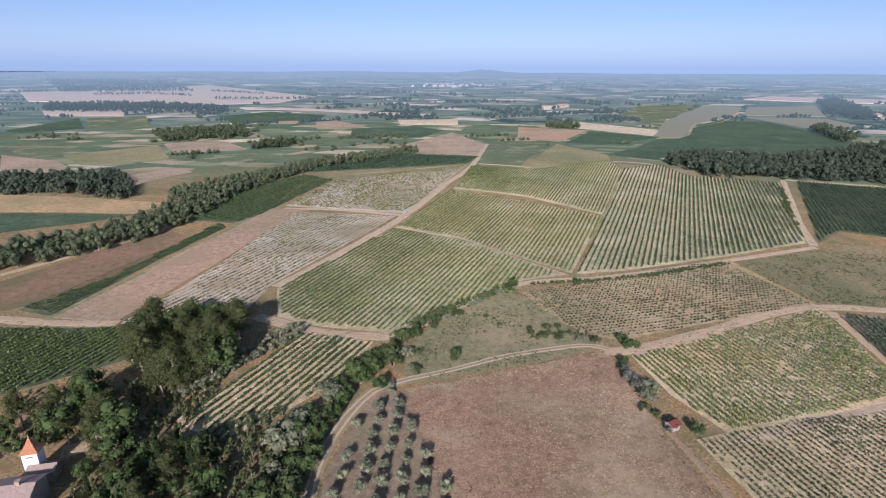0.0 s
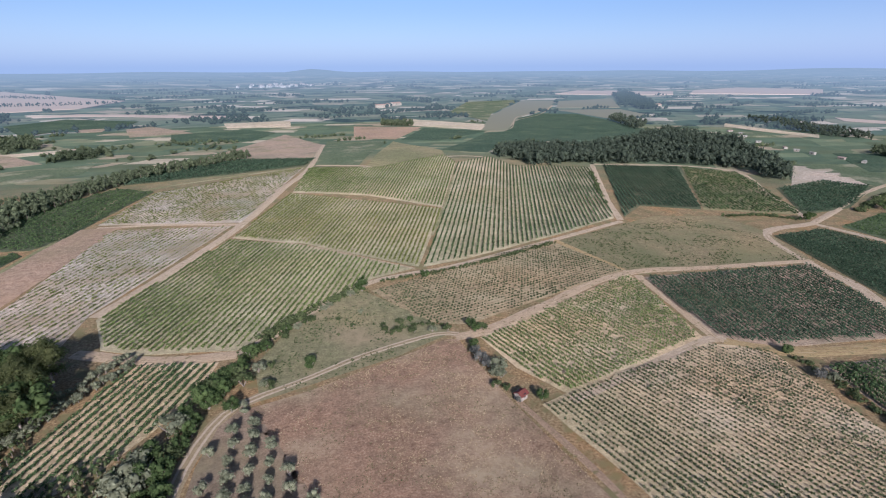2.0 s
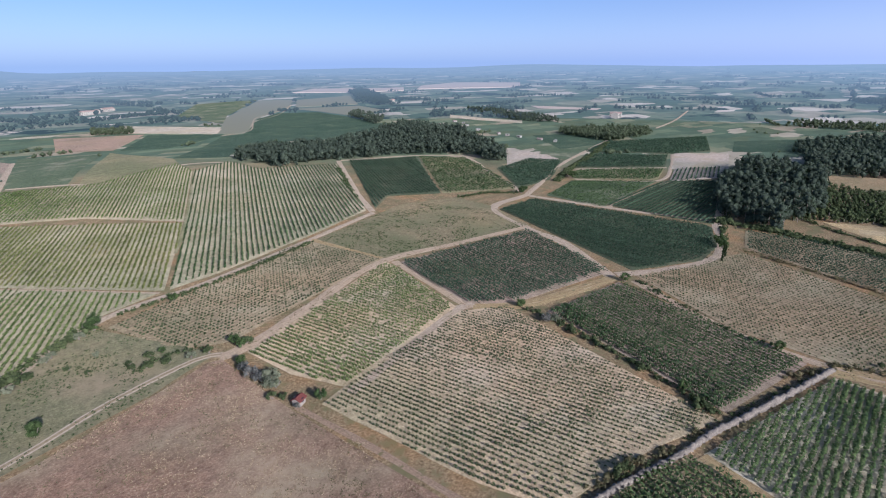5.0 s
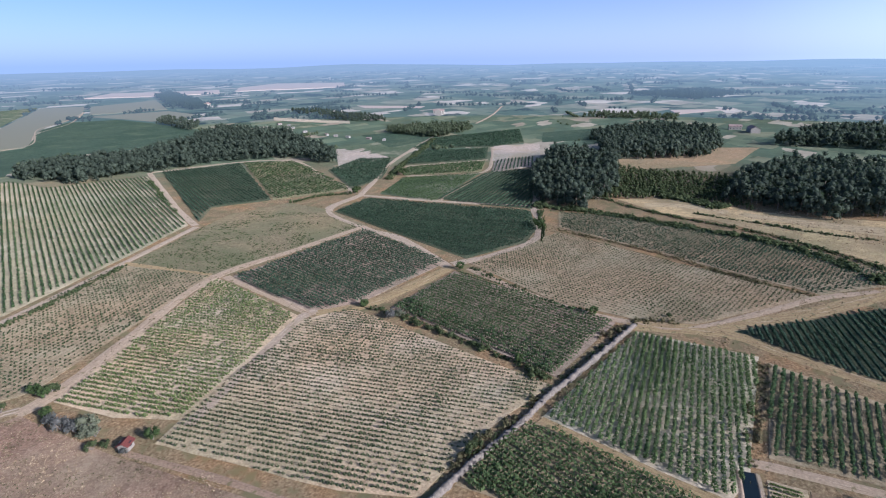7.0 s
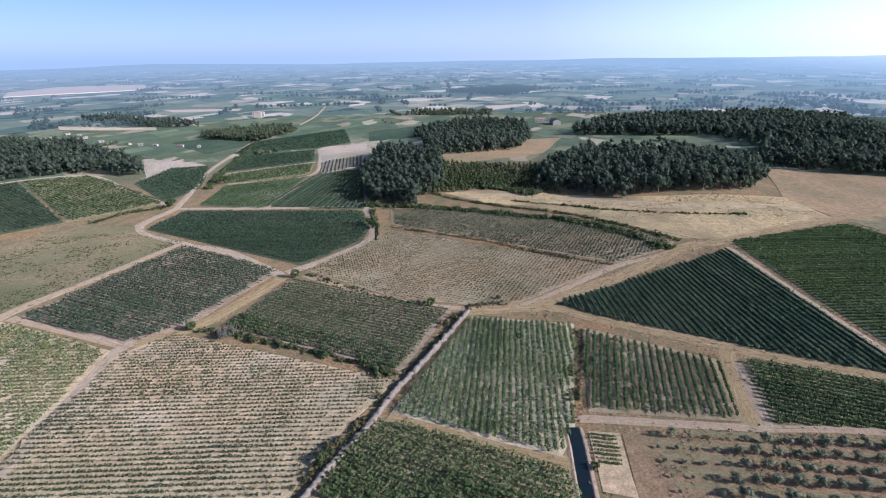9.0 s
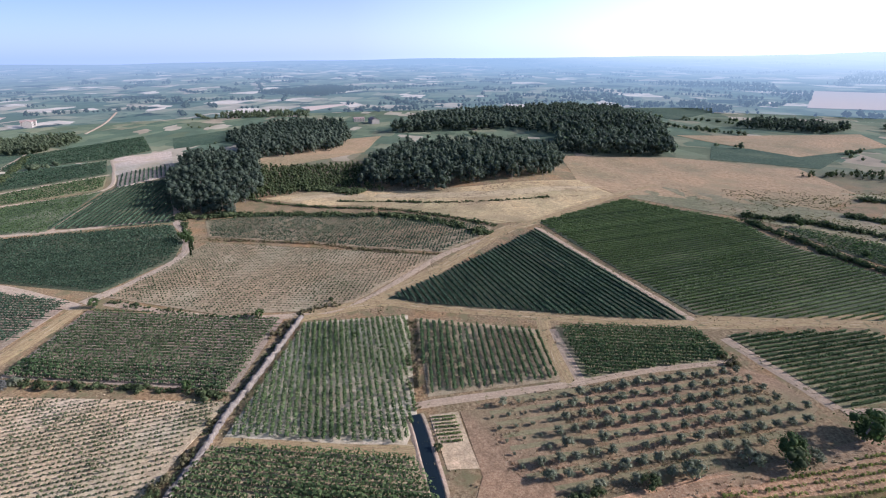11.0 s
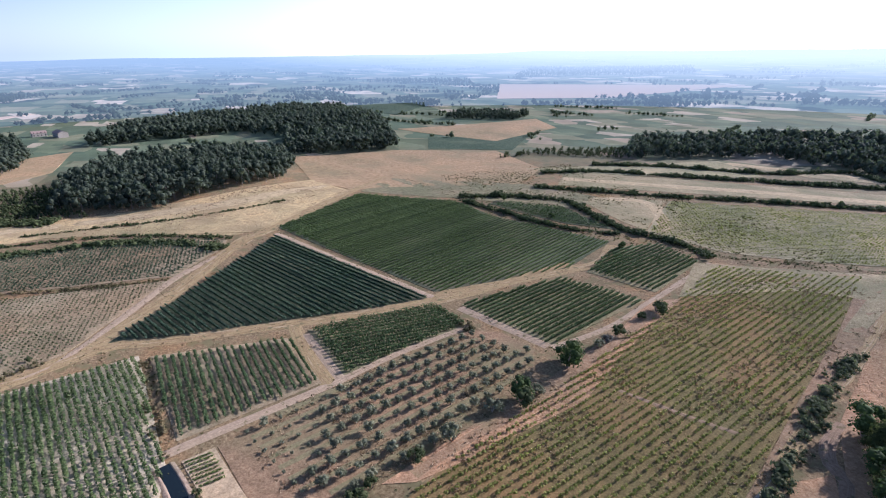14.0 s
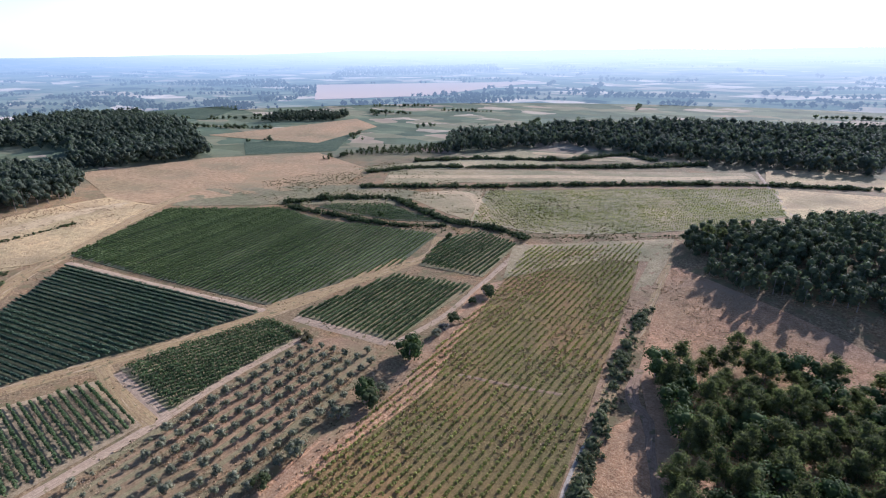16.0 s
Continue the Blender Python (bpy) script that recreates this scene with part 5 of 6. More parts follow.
track([(208, -270), (190, -282), (165, -262), (150, -243)],
    9,"straw_streaks","tawny streaks of dry grass below the terrace hedge")
wood([(-1018.9, 1636.4), (-888.1, 1697.8), (-724.9, 1621.2), (-743.6, 1663.9), (-911.8, 1744.1), (-1044.7, 1678.7)],
    8,11,"hazy_trees","thin line of bushes across the far stubble")
wood([(-768.5, 1868.5), (-547.8, 1739.3), (-562.2, 1786), (-786.8, 1913.9)],
    8,11,"hazy_trees","thin line of bushes across the far stubble")
wood([(-600.4, 1483.6), (-435.4, 1506.5), (-361.8, 1545.1), (-370.3, 1582.6), (-446.8, 1546.9), (-616.6, 1524.6)],
    8,11,"hazy_trees","thin line of bushes across the far stubble")
track([(39.3, -125.3), (38.2, -115.8), (37.2, -107.4), (35.6, -97.5), (33.5, -88.6)],
    1.6,"soil_white","white stony drainage gully")
hedge([(171.9, 23.3), (135.3, 32.1), (122.0, 35.6), (108.8, 37.5), (92.6, 41.1)],
    2,1.2,"shrub","dark weeds in the ditch beside the stone wall")
wood([(345.8, 101.5), (374.1, 68.3), (370.2, 23.9), (362.7, 0.7), (344.3, -13.9), (384.8, 1.3), (413, 36.2), (396.9, 85.8)],
    3.2,3.2,"shrub","low dark scrub below the pine woods")
track([(56, -448), (43, -406), (32, -372), (21, -328)],
    1.5,"dirt_pale","narrow path between the terraces")
hedge([(335, 19), (324.8, -13.8), (314.3, -48), (310.6, -83), (313.7, -109.6)],
    3.2,1.5,"shrub","dark scrub line across the golden slope")
hedge([(352.5, 75.7), (336.3, 57.1), (321.1, 22.9), (313.3, -0.8), (303.4, -22.9), (287, -45.2), (267.9, -67.8)],
    3.6,1.7,"shrub","low hedge below the golden slope")
field([(299.5, -28.7), (304.5, -55.9), (309.5, -111.2), (314.4, -143.2), (276.6, -91.5), (271.3, -76.2)],
    "straw-coloured mown strip below the pines","grass_gold",0.15)
track([(155.9, -61.8), (138.0, -61.4), (126.5, -60.7)],
    3,"dirt_tan","pinkish furrowed headland beside the compact vineyard")
track([(142.2, -113.4), (127.7, -116.1), (105.0, -119.9)],
    3,"dirt_tan","furrowed headland beside the square vineyard")
field([(114, 833), (208, 794), (140, 658), (94, 691)],
    "pinkish bare plot at the plateau foot","soil_pink")
field([(145, 650), (210, 785), (282, 715), (185, 625)],
    "green plot below the harvested strip","crop_green")
field([(859, 1602), (989, 1471), (1158, 1421), (1258, 1545), (1010, 1730)],
    "far pale stubble band","hazy_stubble")
field([(1223, 1430), (1554, 1261), (1752, 1425), (1624, 1661), (1367, 1575)],
    "broad pale stubble band of the plain","hazy_stubble")
field([(612, 630), (621, 576), (607, 539), (559, 561)],
    "green plot beside the allotments","crop_light")
track([(273, 703), (326, 734), (410, 898), (504, 1002), (584, 1109)],
    2.5,"dirt_pale","pale track beside the plateau field")
vineyard([(243, -208), (238, -221), (211, -236), (188, -231), (168, -227), (188, -215), (217, -210)],
    "small green vineyard between the terrace hedges",-150,2.2,"grass_green","vine_green",1.0,0.05)
wood([(-90.2, 130.0), (-75.4, 140.5), (-68.2, 145.4), (-60.9, 133.1), (-63.0, 112.9), (-73.0, 110.7)],
    2.6,2.3,"shrub","dark undergrowth below the pine wood")
wood([(-81.8, 98.9), (-68.4, 104.5), (-51.7, 116.3), (-33.0, 122.5), (-28.0, 127.7), (-27.9, 99.1), (-30.3, 89.2), (-55.8, 89.1), (-76.6, 89.0)],
    2.4,2.3,"shrub","dark garden undergrowth round the house")
wood([(-118.0, 124.5), (-103.5, 130.0), (-91.0, 130.0), (-75.5, 112.8), (-87.3, 111.7), (-103.7, 117.2)],
    2.0,2.4,"shrub","undergrowth on the slope beside the green vineyard")
track([(77.8, -118.7), (63.2, -122.9), (50.1, -127.4)],
    1.6,"dirt_brown","faint brown path across the weedy vineyard")
track([(-88.1, 104.4), (-82.7, 107.5), (-79.4, 113.5), (-77.1, 118.5)],
    4,"dirt_tan","dirt driveway beside the house")
track([(-65.1, 98.6), (-65.1, 94.6), (-65.6, 89.0)],
    1.8,"dirt_pale","pale garden path between the trees")
field([(69.6, -249.2), (58, -254), (47.0, -195.7), (42.7, -149.0), (38.2, -117.0), (35.8, -98.3), (33.3, -87.1), (34.9, -86.0), (35.9, -95.1), (47.4, -149.2), (56.6, -195.9)],
    "bleached straw margin of the weedy vineyard","verge_rust",0.03)
field([(113.9, -223.7), (70, -251), (72.9, -230.3), (92.7, -217.6), (105.0, -198.0)],
    "dry tawny head of the weedy vineyard","grass_tawny",0.05)
wood([(431, 114), (461, 90), (448, 47), (453, 10), (405, -5), (373, 9), (360, 50), (337, 85)],
    4,3.5,"shrub","scrubby trees joining the two pine woods")
wood([(660, 165), (754, 117), (757, 40), (652, 27), (564, 74), (514, 113)],
    9,6.4,"pine_far","pines behind the dry clearing")

# ---------------------------------------------------------------- trees
TREES = {}


def limb(bm, a, b, ra, rb, sides=6):
    """A tapered branch from a to b."""
    a, b = Vector(a), Vector(b)
    q = (b - a).to_track_quat("Z", "Y")
    rings = []
    for c, rad in ((a, ra), (a.lerp(b, 0.5) + Vector((0.04, 0.03, 0)) * (b - a).length, (ra + rb) * 0.5), (b, rb)):
        rings.append([bm.verts.new(c + q @ Vector((rad * math.cos(2 * math.pi * k / sides), rad * math.sin(2 * math.pi * k / sides), 0))) for k in range(sides)])
    for lo, hi in zip(rings, rings[1:]):
        for k in range(sides):
            bm.faces.new((lo[k], lo[(k + 1) % sides], hi[(k + 1) % sides], hi[k]))


def grow(kind, seed):
    """A tree one metre high, as an Empty with trunk and crown."""
    r = np.random.default_rng(seed)
    names = {"pine": "pine_tree", "oak": "oak_tree", "olive": "olive_tree", "cypress": "cypress_tree", "bush": "bush", "grey": "bush", "sage": "bush"}
    leaves = {"pine": "pine", "oak": "broad", "olive": "olive", "cypress": "cypress", "bush": "shrub", "grey": "grey", "sage": "olive"}[kind]
    root = new(names[kind])
    root.empty_display_size = 0.2
    bm = bmesh.new()
    if kind == "pine":
        lean = r.uniform(-0.06, 0.06, 2)
        limb(bm, (0, 0, -0.02), (lean[0], lean[1], 0.72), 0.026, 0.012)
        n = 24
        ang = r.uniform(0, 6.283, n)
        out = r.uniform(0.03, 0.28, n)
        z = 0.9 - out * 0.8 - r.uniform(0, 0.38, n)
        z[:3] = (0.9, 0.84, 0.8)
        out[:3] *= 0.3
        c = np.stack((lean[0] + out * np.cos(ang), lean[1] + out * np.sin(ang), z), 1)
        rad = r.uniform(0.115, 0.18, (n, 1)) * np.array((1.0, 1.0, 0.75))
        for k in range(3, n, 3):
            limb(bm, (lean[0] * 0.7, lean[1] * 0.7, c[k, 2] - 0.14), c[k], 0.009, 0.004, 4)
        per, blade = 88, 0.0155
    elif kind == "oak":
        for k in range(3):
            limb(bm, (0, 0, -0.03), (r.uniform(-0.2, 0.2), r.uniform(-0.2, 0.2), 0.5), 0.035, 0.015, 5)
        n = 13
        d = r.normal(size=(n, 3))
        d /= np.linalg.norm(d, axis=1, keepdims=True)
        c = np.array((0, 0, 0.5)) + d * np.array((0.31, 0.31, 0.28))
        rad = r.uniform(0.16, 0.24, (n, 1)) * np.array((1.0, 1.0, 0.9))
        per, blade = 48, 0.035
    elif kind == "olive":
        for k in range(3):
            limb(bm, (0, 0, -0.03), (r.uniform(-0.2, 0.2), r.uniform(-0.2, 0.2), 0.5), 0.045, 0.02, 5)
        n = 8
        d = r.normal(size=(n, 3))
        d /= np.linalg.norm(d, axis=1, keepdims=True)
        c = np.array((0, 0, 0.6)) + d * np.array((0.34, 0.34, 0.2))
        rad = r.uniform(0.22, 0.3, (n, 1)) * np.array((1.0, 1.0, 0.85))
        per, blade = 36, 0.058
    elif kind == "cypress":
        limb(bm, (0, 0, -0.02), (0, 0, 0.4), 0.02, 0.01)
        n = 9
        z = np.linspace(0.08, 0.9, n)
        wide = 0.1 * np.sin(np.clip((1.02 - z) * 2.2, 0, 1.57)) + 0.015
        c = np.stack((r.normal(scale=0.012, size=n), r.normal(scale=0.012, size=n), z), 1)
        rad = np.stack((wide, wide, np.full(n, 0.1)), 1)
        per, blade = 34, 0.03
    else:
        for k in range(4):
            limb(bm, (0, 0, -0.03), (r.uniform(-0.35, 0.35), r.uniform(-0.35, 0.35), 0.45), 0.03, 0.012, 4)
        n = 9
        d = r.normal(size=(n, 3))
        d[:, 2] = np.abs(d[:, 2]) * 0.7
        d /= np.linalg.norm(d, axis=1, keepdims=True)
        c = np.array((0, 0, 0.26)) + d * np.array((0.42, 0.42, 0.36))
        rad = r.uniform(0.2, 0.32, (n, 1)) * np.array((1.0, 1.0, 0.9))
        per, blade = 30, 0.062
    part("trunk", bm, BARK, root)
    part_of("crown", foliage_mesh("crown", c, rad, per, blade, LEAF[leaves], 0.5 if kind == "pine" else 0.68), root)
    return root


WORDS = {
    "pine": ("tall Aleppo pine with an open dark green crown", "pine tree"),
    "oak": ("bushy broadleaf tree with a dense dark green crown", "tree"),
    "olive": ("small olive tree with silvery grey-green crown on bare soil", "olive tree"),
    "cypress": ("slender dark green cypress with a pointed crown", "cypress"),
    "bush": ("rounded green bush at the field edge", "bush"),
    "grey": ("leafless-looking grey bush at the field edge", "bush"),
    "sage": ("pale grey-green shrub at the field edge", "bush"),
}
SOW = np.random.default_rng(5)


def tree(kind, x, y, high, group=""):
    """One tree of the kind, standing on the land."""
    stock = TREES.setdefault(kind, [])
    variants = 2 if kind in ("cypress", "grey", "sage") else 5
    at = Matrix.LocRotScale((x, y, float(land(x, y) + lift(x, y))), Euler((0, 0, SOW.uniform(0, 6.283))), Vector((high * SOW.uniform(0.9, 1.15), high * SOW.uniform(0.9, 1.15), high)))
    if len(stock) < variants:
        ob = grow(kind, 40 + len(stock) * 7 + len(kind))
        label, category = WORDS[kind]
        tagged(ob, label, category)
        stock.append(ob)
        ob.matrix_basis = at
    else:
        src = stock[int(SOW.integers(len(stock)))]
        keep = src.matrix_basis.copy()
        src.matrix_basis = Matrix.Identity(4)
        ob = copy_thing(src, at)
        src.matrix_basis = keep
    if group:
        tagged(ob, group=group)
    return ob


def grove(pts, gap, kinds, low, high, group, clear=()):
    """Single trees standing close together in the polygon."""
    p = np.array(pts)
    y = p[:, 1].min()
    while y < p[:, 1].max():
        x = p[:, 0].min()
        while x < p[:, 0].max():
            a, b = x + SOW.normal(scale=gap * 0.25), y + SOW.normal(scale=gap * 0.25)
            x += gap
            if inside(pts, np.array(a), np.array(b)) and all(math.hypot(a - cx, b - cy) > rad for cx, cy, rad in clear):
                tree(kinds[int(SOW.integers(len(kinds)))], a, b, SOW.uniform(low, high), group)
        y += gap


HOUSE_CLEAR = ((-86, 88, 10), (-90, 98, 6), (-85, 96, 5))
grove([(-92.7, 137.3), (-97.0, 159.7), (-85.8, 163.8), (-69.1, 170.2), (-60.9, 160.0), (-63.1, 139.0), (-67.2, 124.3), (-80.3, 127.4)], 5.2, ("pine", "pine", "pine", "oak"), 10, 16.5, "pines of the wood by the vineyards")
grove([(-115.3, 110.4), (-105.7, 116.0), (-100.1, 122.6), (-88.2, 125.2), (-77.5, 113.9), (-75.4, 106.5), (-82.3, 101.6), (-93.0, 109.5), (-104.1, 110.1)], 5.6, ("pine", "pine", "oak"), 7.5, 12.5, "pines of the wood by the house", HOUSE_CLEAR)
grove([(-82.4, 92), (-80.5, 107.6), (-67.2, 110.9), (-50.2, 104.6), (-38.3, 79.4), (-53.9, 70.4), (-78.1, 72)], 5.2, ("oak", "bush", "pine", "cypress", "oak", "cypress"), 3.8, 8.5, "garden trees round the house", HOUSE_CLEAR)
grove([(-16.7, 155.7), (-22.2, 141.8), (-28.5, 131.5), (-37.4, 113.6), (-42.2, 99.1), (-38.0, 70.7), (-27.8, 70.7), (-29.1, 95.7), (-28.3, 109.5), (-23.7, 125.7), (-15.1, 145.8)], 4.3, ("oak", "oak", "bush", "oak", "sage"), 3.6, 7.0, "broadleaf trees along the two-rut track")
grove([(31, -142), (35, -151), (27, -160), (14, -171), (-4, -167), (-16, -175), (-38, -170), (-36, -86), (9.4, -83.6), (16.4, -104.9), (23, -127)], 5.1, ("pine", "pine", "pine", "pine", "oak"), 7.0, 11.0, "pines beside the winding track")
for x, y, h, kind in ((-99, 104, 5, "oak"), (-104, 109, 6, "oak"), (-98, 111, 4, "bush"), (-107, 101, 5, "oak"), (-103, 98, 3.4, "bush"), (-95, 106, 3.6, "bush"), (-110, 107, 6, "pine")):
    tree(kind, x, y, h, "garden trees round the house")
for k in range(7):
    tree("cypress", -64 + 2.1 * k, 101 - (k % 3) * 2.4, 6.5 + (k % 2) * 1.5, "cypresses by the garden")
for x, y, h, kind in ((4.0, 146.0, 4.5, "oak"), (-7.8, 139.4, 3.2, "bush"), (50.0, 157.0, 3.2, "bush"), (58.7, 158.2, 3.6, "oak"), (27.7, 200.0, 5.5, "oak"), (22.5, 196.0, 3.2, "sage"), (55.7, 206.7, 4.0, "oak"), (33.4, 161.5, 3.0, "bush"), (39, 159.5, 3.2, "bush"), (45, 158, 2.8, "sage"),
                      (30, 163, 2.6, "bush"), (12, 186, 2.8, "sage"), (5, 178, 3.4, "bush"), (-2, 172, 3.6, "oak"), (-8, 165, 4.2, "bush"), (16, 176, 2.0, "bush"), (24, 180, 2.2, "sage"), (20, 170, 1.8, "bush")):
    tree(kind, x, y, h, "scrub trees of the meadow")
for x, y, h, kind in ((-22.9, 133.5, 6, "oak"), (-19.7, 138.8, 6.5, "oak"), (-15.6, 148.4, 6, "oak"), (-13.3, 157.7, 5.5, "oak"), (-14.7, 142.3, 5, "bush"), (-8.8, 161.0, 4.2, "oak"), (-3.3, 168.7, 3.6, "bush"), (1.8, 173.7, 3.2, "sage"), (6.4, 178.7, 2.8, "bush"), (29.1, 205.9, 4.8, "oak"), (26.1, 201.6, 4, "bush"), (3.8, 147.6, 4.4, "oak"), (-10.8, 148.5, 4, "sage"), (-17.1, 130.1, 5, "oak"), (20.4, 196.3, 2.6, "bush"), (13.6, 188.2, 2.6, "sage"), (-7.0, 150.8, 2.4, "bush"), (-8.7, 140.1, 3, "sage"), (35.8, 167.7, 2.6, "bush"), (39.7, 167.8, 2.4, "oak"), (30.0, 166.5, 2.2, "bush")):
    tree(kind, x, y, h, "broadleaf fringe of the meadow")
for x, y, h, kind in ((54.3, 143.4, 4.2, "oak"), (54.0, 139.4, 3.8, "grey"), (53.6, 135.0, 4.4, "grey"), (55.0, 131.0, 4.0, "grey"), (56.7, 129.0, 5.0, "sage"), (56.2, 125.1, 4.6, "sage"), (53.2, 120.7, 2.6, "bush"), (55.4, 119, 2.4, "bush"), (62.5, 111.4, 4.0, "oak"), (56, 112.4, 2.0, "grey")):
    tree(kind, x, y, h, "bushes round the hut")
for x, y, h, kind in ((93.5, -116.2, 7.6, "oak"), (96.0, -119.5, 5.2, "oak"), (90.4, -95.3, 5.4, "oak"), (88.6, -94.0, 4.6, "oak"), (90.2, -85.6, 3.4, "sage"), (87.3, -71.3, 4.2, "sage"), (86.8, -60.9, 3.0, "bush"), (99.8, -165.9, 4.6, "oak"), (97.5, -142.7, 3.4, "oak"), (96, -136, 2.6, "grey"), (95.5, -131.7, 2.6, "sage"), (82.5, -44.2, 3.4, "oak"), (85, -49, 2.4, "bush"), (100, -158, 2.4, "bush"), (89.5, -100, 2.6, "sage")):
    tree("bush" if kind == "oak" and h < 5 else kind, x, y, h * 1.3, "trees along the orchard edge")
for x, y, h, kind in ((178.9, 35.5, 3.6, "oak"), (195.9, 97.2, 4.2, "oak"), (136.6, 46.6, 3.2, "oak"), (142.9, 85.9, 2.6, "bush"), (143.8, 98.2, 4.0, "grey"), (145.8, 95, 3.4, "sage"), (146.8, 111.6, 3.8, "oak"), (94.7, 41.5, 3.4, "bush"), (97.5, 41.0, 2.6, "bush"), (59.1, 153.9, 4.0, "oak"), (61.5, 155.4, 3.4, "bush"), (160, 2, 2.0, "bush"), (189, 12, 1.8, "bush"), (104, -18.5, 2.0, "bush")):
    tree(kind, x, y, h, "bushes along the ditches")
for x, y, h, kind in ((248.1, 79.3, 6.5, "cypress"), (255.5, 80.7, 6.0, "cypress"), (260.4, 83.2, 5.5, "cypress"), (266, 86, 6, "oak"), (272, 90, 6, "oak"), (44.0, -249.4, 9.5, "pine"), (38.5, -251, 7.5, "pine"), (31.5, -254.9, 8.5, "pine"), (23.9, -255.8, 6.5, "pine"), (357.3, 232.6, 7, "oak"), (362, 237, 5, "oak"), (290, 228, 6, "oak"), (298, 231, 4, "oak"), (147, -207, 4, "oak"), (117, -226, 3, "oak"), (200, -216, 3.4, "oak"), (243, -219, 4, "oak")):
    tree(kind, x, y, h, "trees along the far hedges")


def orchard(pts, start, along, over, high, group, kind="olive", young=None):
    """Olive trees on a regular grid in the polygon."""
    a0, u, v = np.array(start), np.array(along), np.array(over)
    for i in range(-24, 25):
        for j in range(-24, 25):
            x, y = a0 + u * i + v * j
            if inside(pts, np.array(x), np.array(y)) and SOW.random() > 0.04:
                if young is not None and y > young - 0.7 * (x - 100) and SOW.random() < 0.92:
                    tree(kind, x, y, high * SOW.uniform(0.34, 0.52), group)
                    continue
                tree(kind, x + SOW.normal(scale=0.15), y + SOW.normal(scale=0.15), high * SOW.uniform(0.8, 1.12), group)


orchard([(-14.5, 127), (-9.5, 122), (0.5, 93), (8, 72), (-26, 72), (-25, 95), (-22, 113)], (-12.2, 104.7), (-0.3, -5.8), (-4.6, -1.5), 3.3, "olive grove beside the two-rut track")
for k in range(2):
    tree("olive", -14.2 + 0.4 * k, 131.0 - 2.6 * k, 2.4, "olive grove beside the two-rut track")
GROVE = [(119, -31), (124, -54), (126, -105), (103, -114), (93, -85), (86, -58), (85, -45), (95, -33)]
orchard(GROVE, (119.9, -58.0), (0.36, -4.25), (-4.5, -0.7), 2.6, "olive orchard", young=-43.5)
# strips of dry grass left between the ploughed tree rows
for k in range(-2, 9):
    line = [(119.9 - 4.5 * (k + 0.5) + 0.36 * i, -58.0 - 0.7 * (k + 0.5) - 4.25 * i) for i in range(-8, 15)]
    line = [q for q in line if inside(GROVE, np.array(q[0]), np.array(q[1]))]
    if len(line) > 2:
        tagged(track(line, 1.9, "orchard_grass", ""), "strip of dry grass between the olive rows", "grass strip", "grass strips of the orchard", "structure")
for line in (((-69.6, 126.9), (-46.2, 164.9)), ((-72.6, 130.2), (-49.8, 167.4))):
    for k in range(19):
        u = k / 18
        tree("olive", line[0][0] * (1 - u) + line[1][0] * u + SOW.normal(scale=0.3), line[0][1] * (1 - u) + line[1][1] * u + SOW.normal(scale=0.3), SOW.uniform(2.3, 3.2), "double row of olive trees")


# ---------------------------------------------------------------- built things
def plaster(name, low, high, scale=1.2):
    m, t, out = material(name)
    pos = t.nodes.new("ShaderNodeNewGeometry").outputs["Position"]
    fine = noise_at(t, pos, scale, 6, 0.7)
    finish(t, out, ramp(t, fine, ((0.3, low), (0.7, high))), 0.9, fine, 0.02)
    return m


WHITEWASH = plaster("whitewash", (0.66, 0.63, 0.58), (0.82, 0.8, 0.77))
STONE = plaster("pale_stone", (0.2, 0.165, 0.135), (0.4, 0.345, 0.29), 2.5)
TILE = plaster("clay_tiles", (0.3, 0.12, 0.06), (0.52, 0.25, 0.13), 3.0)
TILE_OLD = plaster("weathered_tiles", (0.25, 0.17, 0.14), (0.46, 0.34, 0.29), 3.0)
RED_SHEET = plaster("red_roof_sheet", (0.12, 0.035, 0.03), (0.2, 0.065, 0.05), 3.0)
CONCRETE = plaster("concrete", (0.2, 0.185, 0.16), (0.4, 0.37, 0.32), 1.2)
DARK_GLASS = plaster("dark_window", (0.02, 0.02, 0.025), (0.04, 0.04, 0.05))
RUBBLE = plaster("rubble_stone", (0.13, 0.105, 0.085), (0.33, 0.275, 0.22), 2.0)
WOODEN = plaster("grey_wood", (0.14, 0.11, 0.09), (0.26, 0.21, 0.17), 4.0)


def box(bm, lo, hi):
    v = [bm.verts.new((x, y, z)) for z in (lo[2], hi[2]) for x, y in ((lo[0], lo[1]), (hi[0], lo[1]), (hi[0], hi[1]), (lo[0], hi[1]))]
    for k in ((3, 2, 1, 0), (4, 5, 6, 7), (0, 1, 5, 4), (1, 2, 6, 5), (2, 3, 7, 6), (3, 0, 4, 7)):
        bm.faces.new([v[i] for i in k])


def solid(*boxes):
    bm = bmesh.new()
    for lo, hi in boxes:
        box(bm, lo, hi)
    return bm


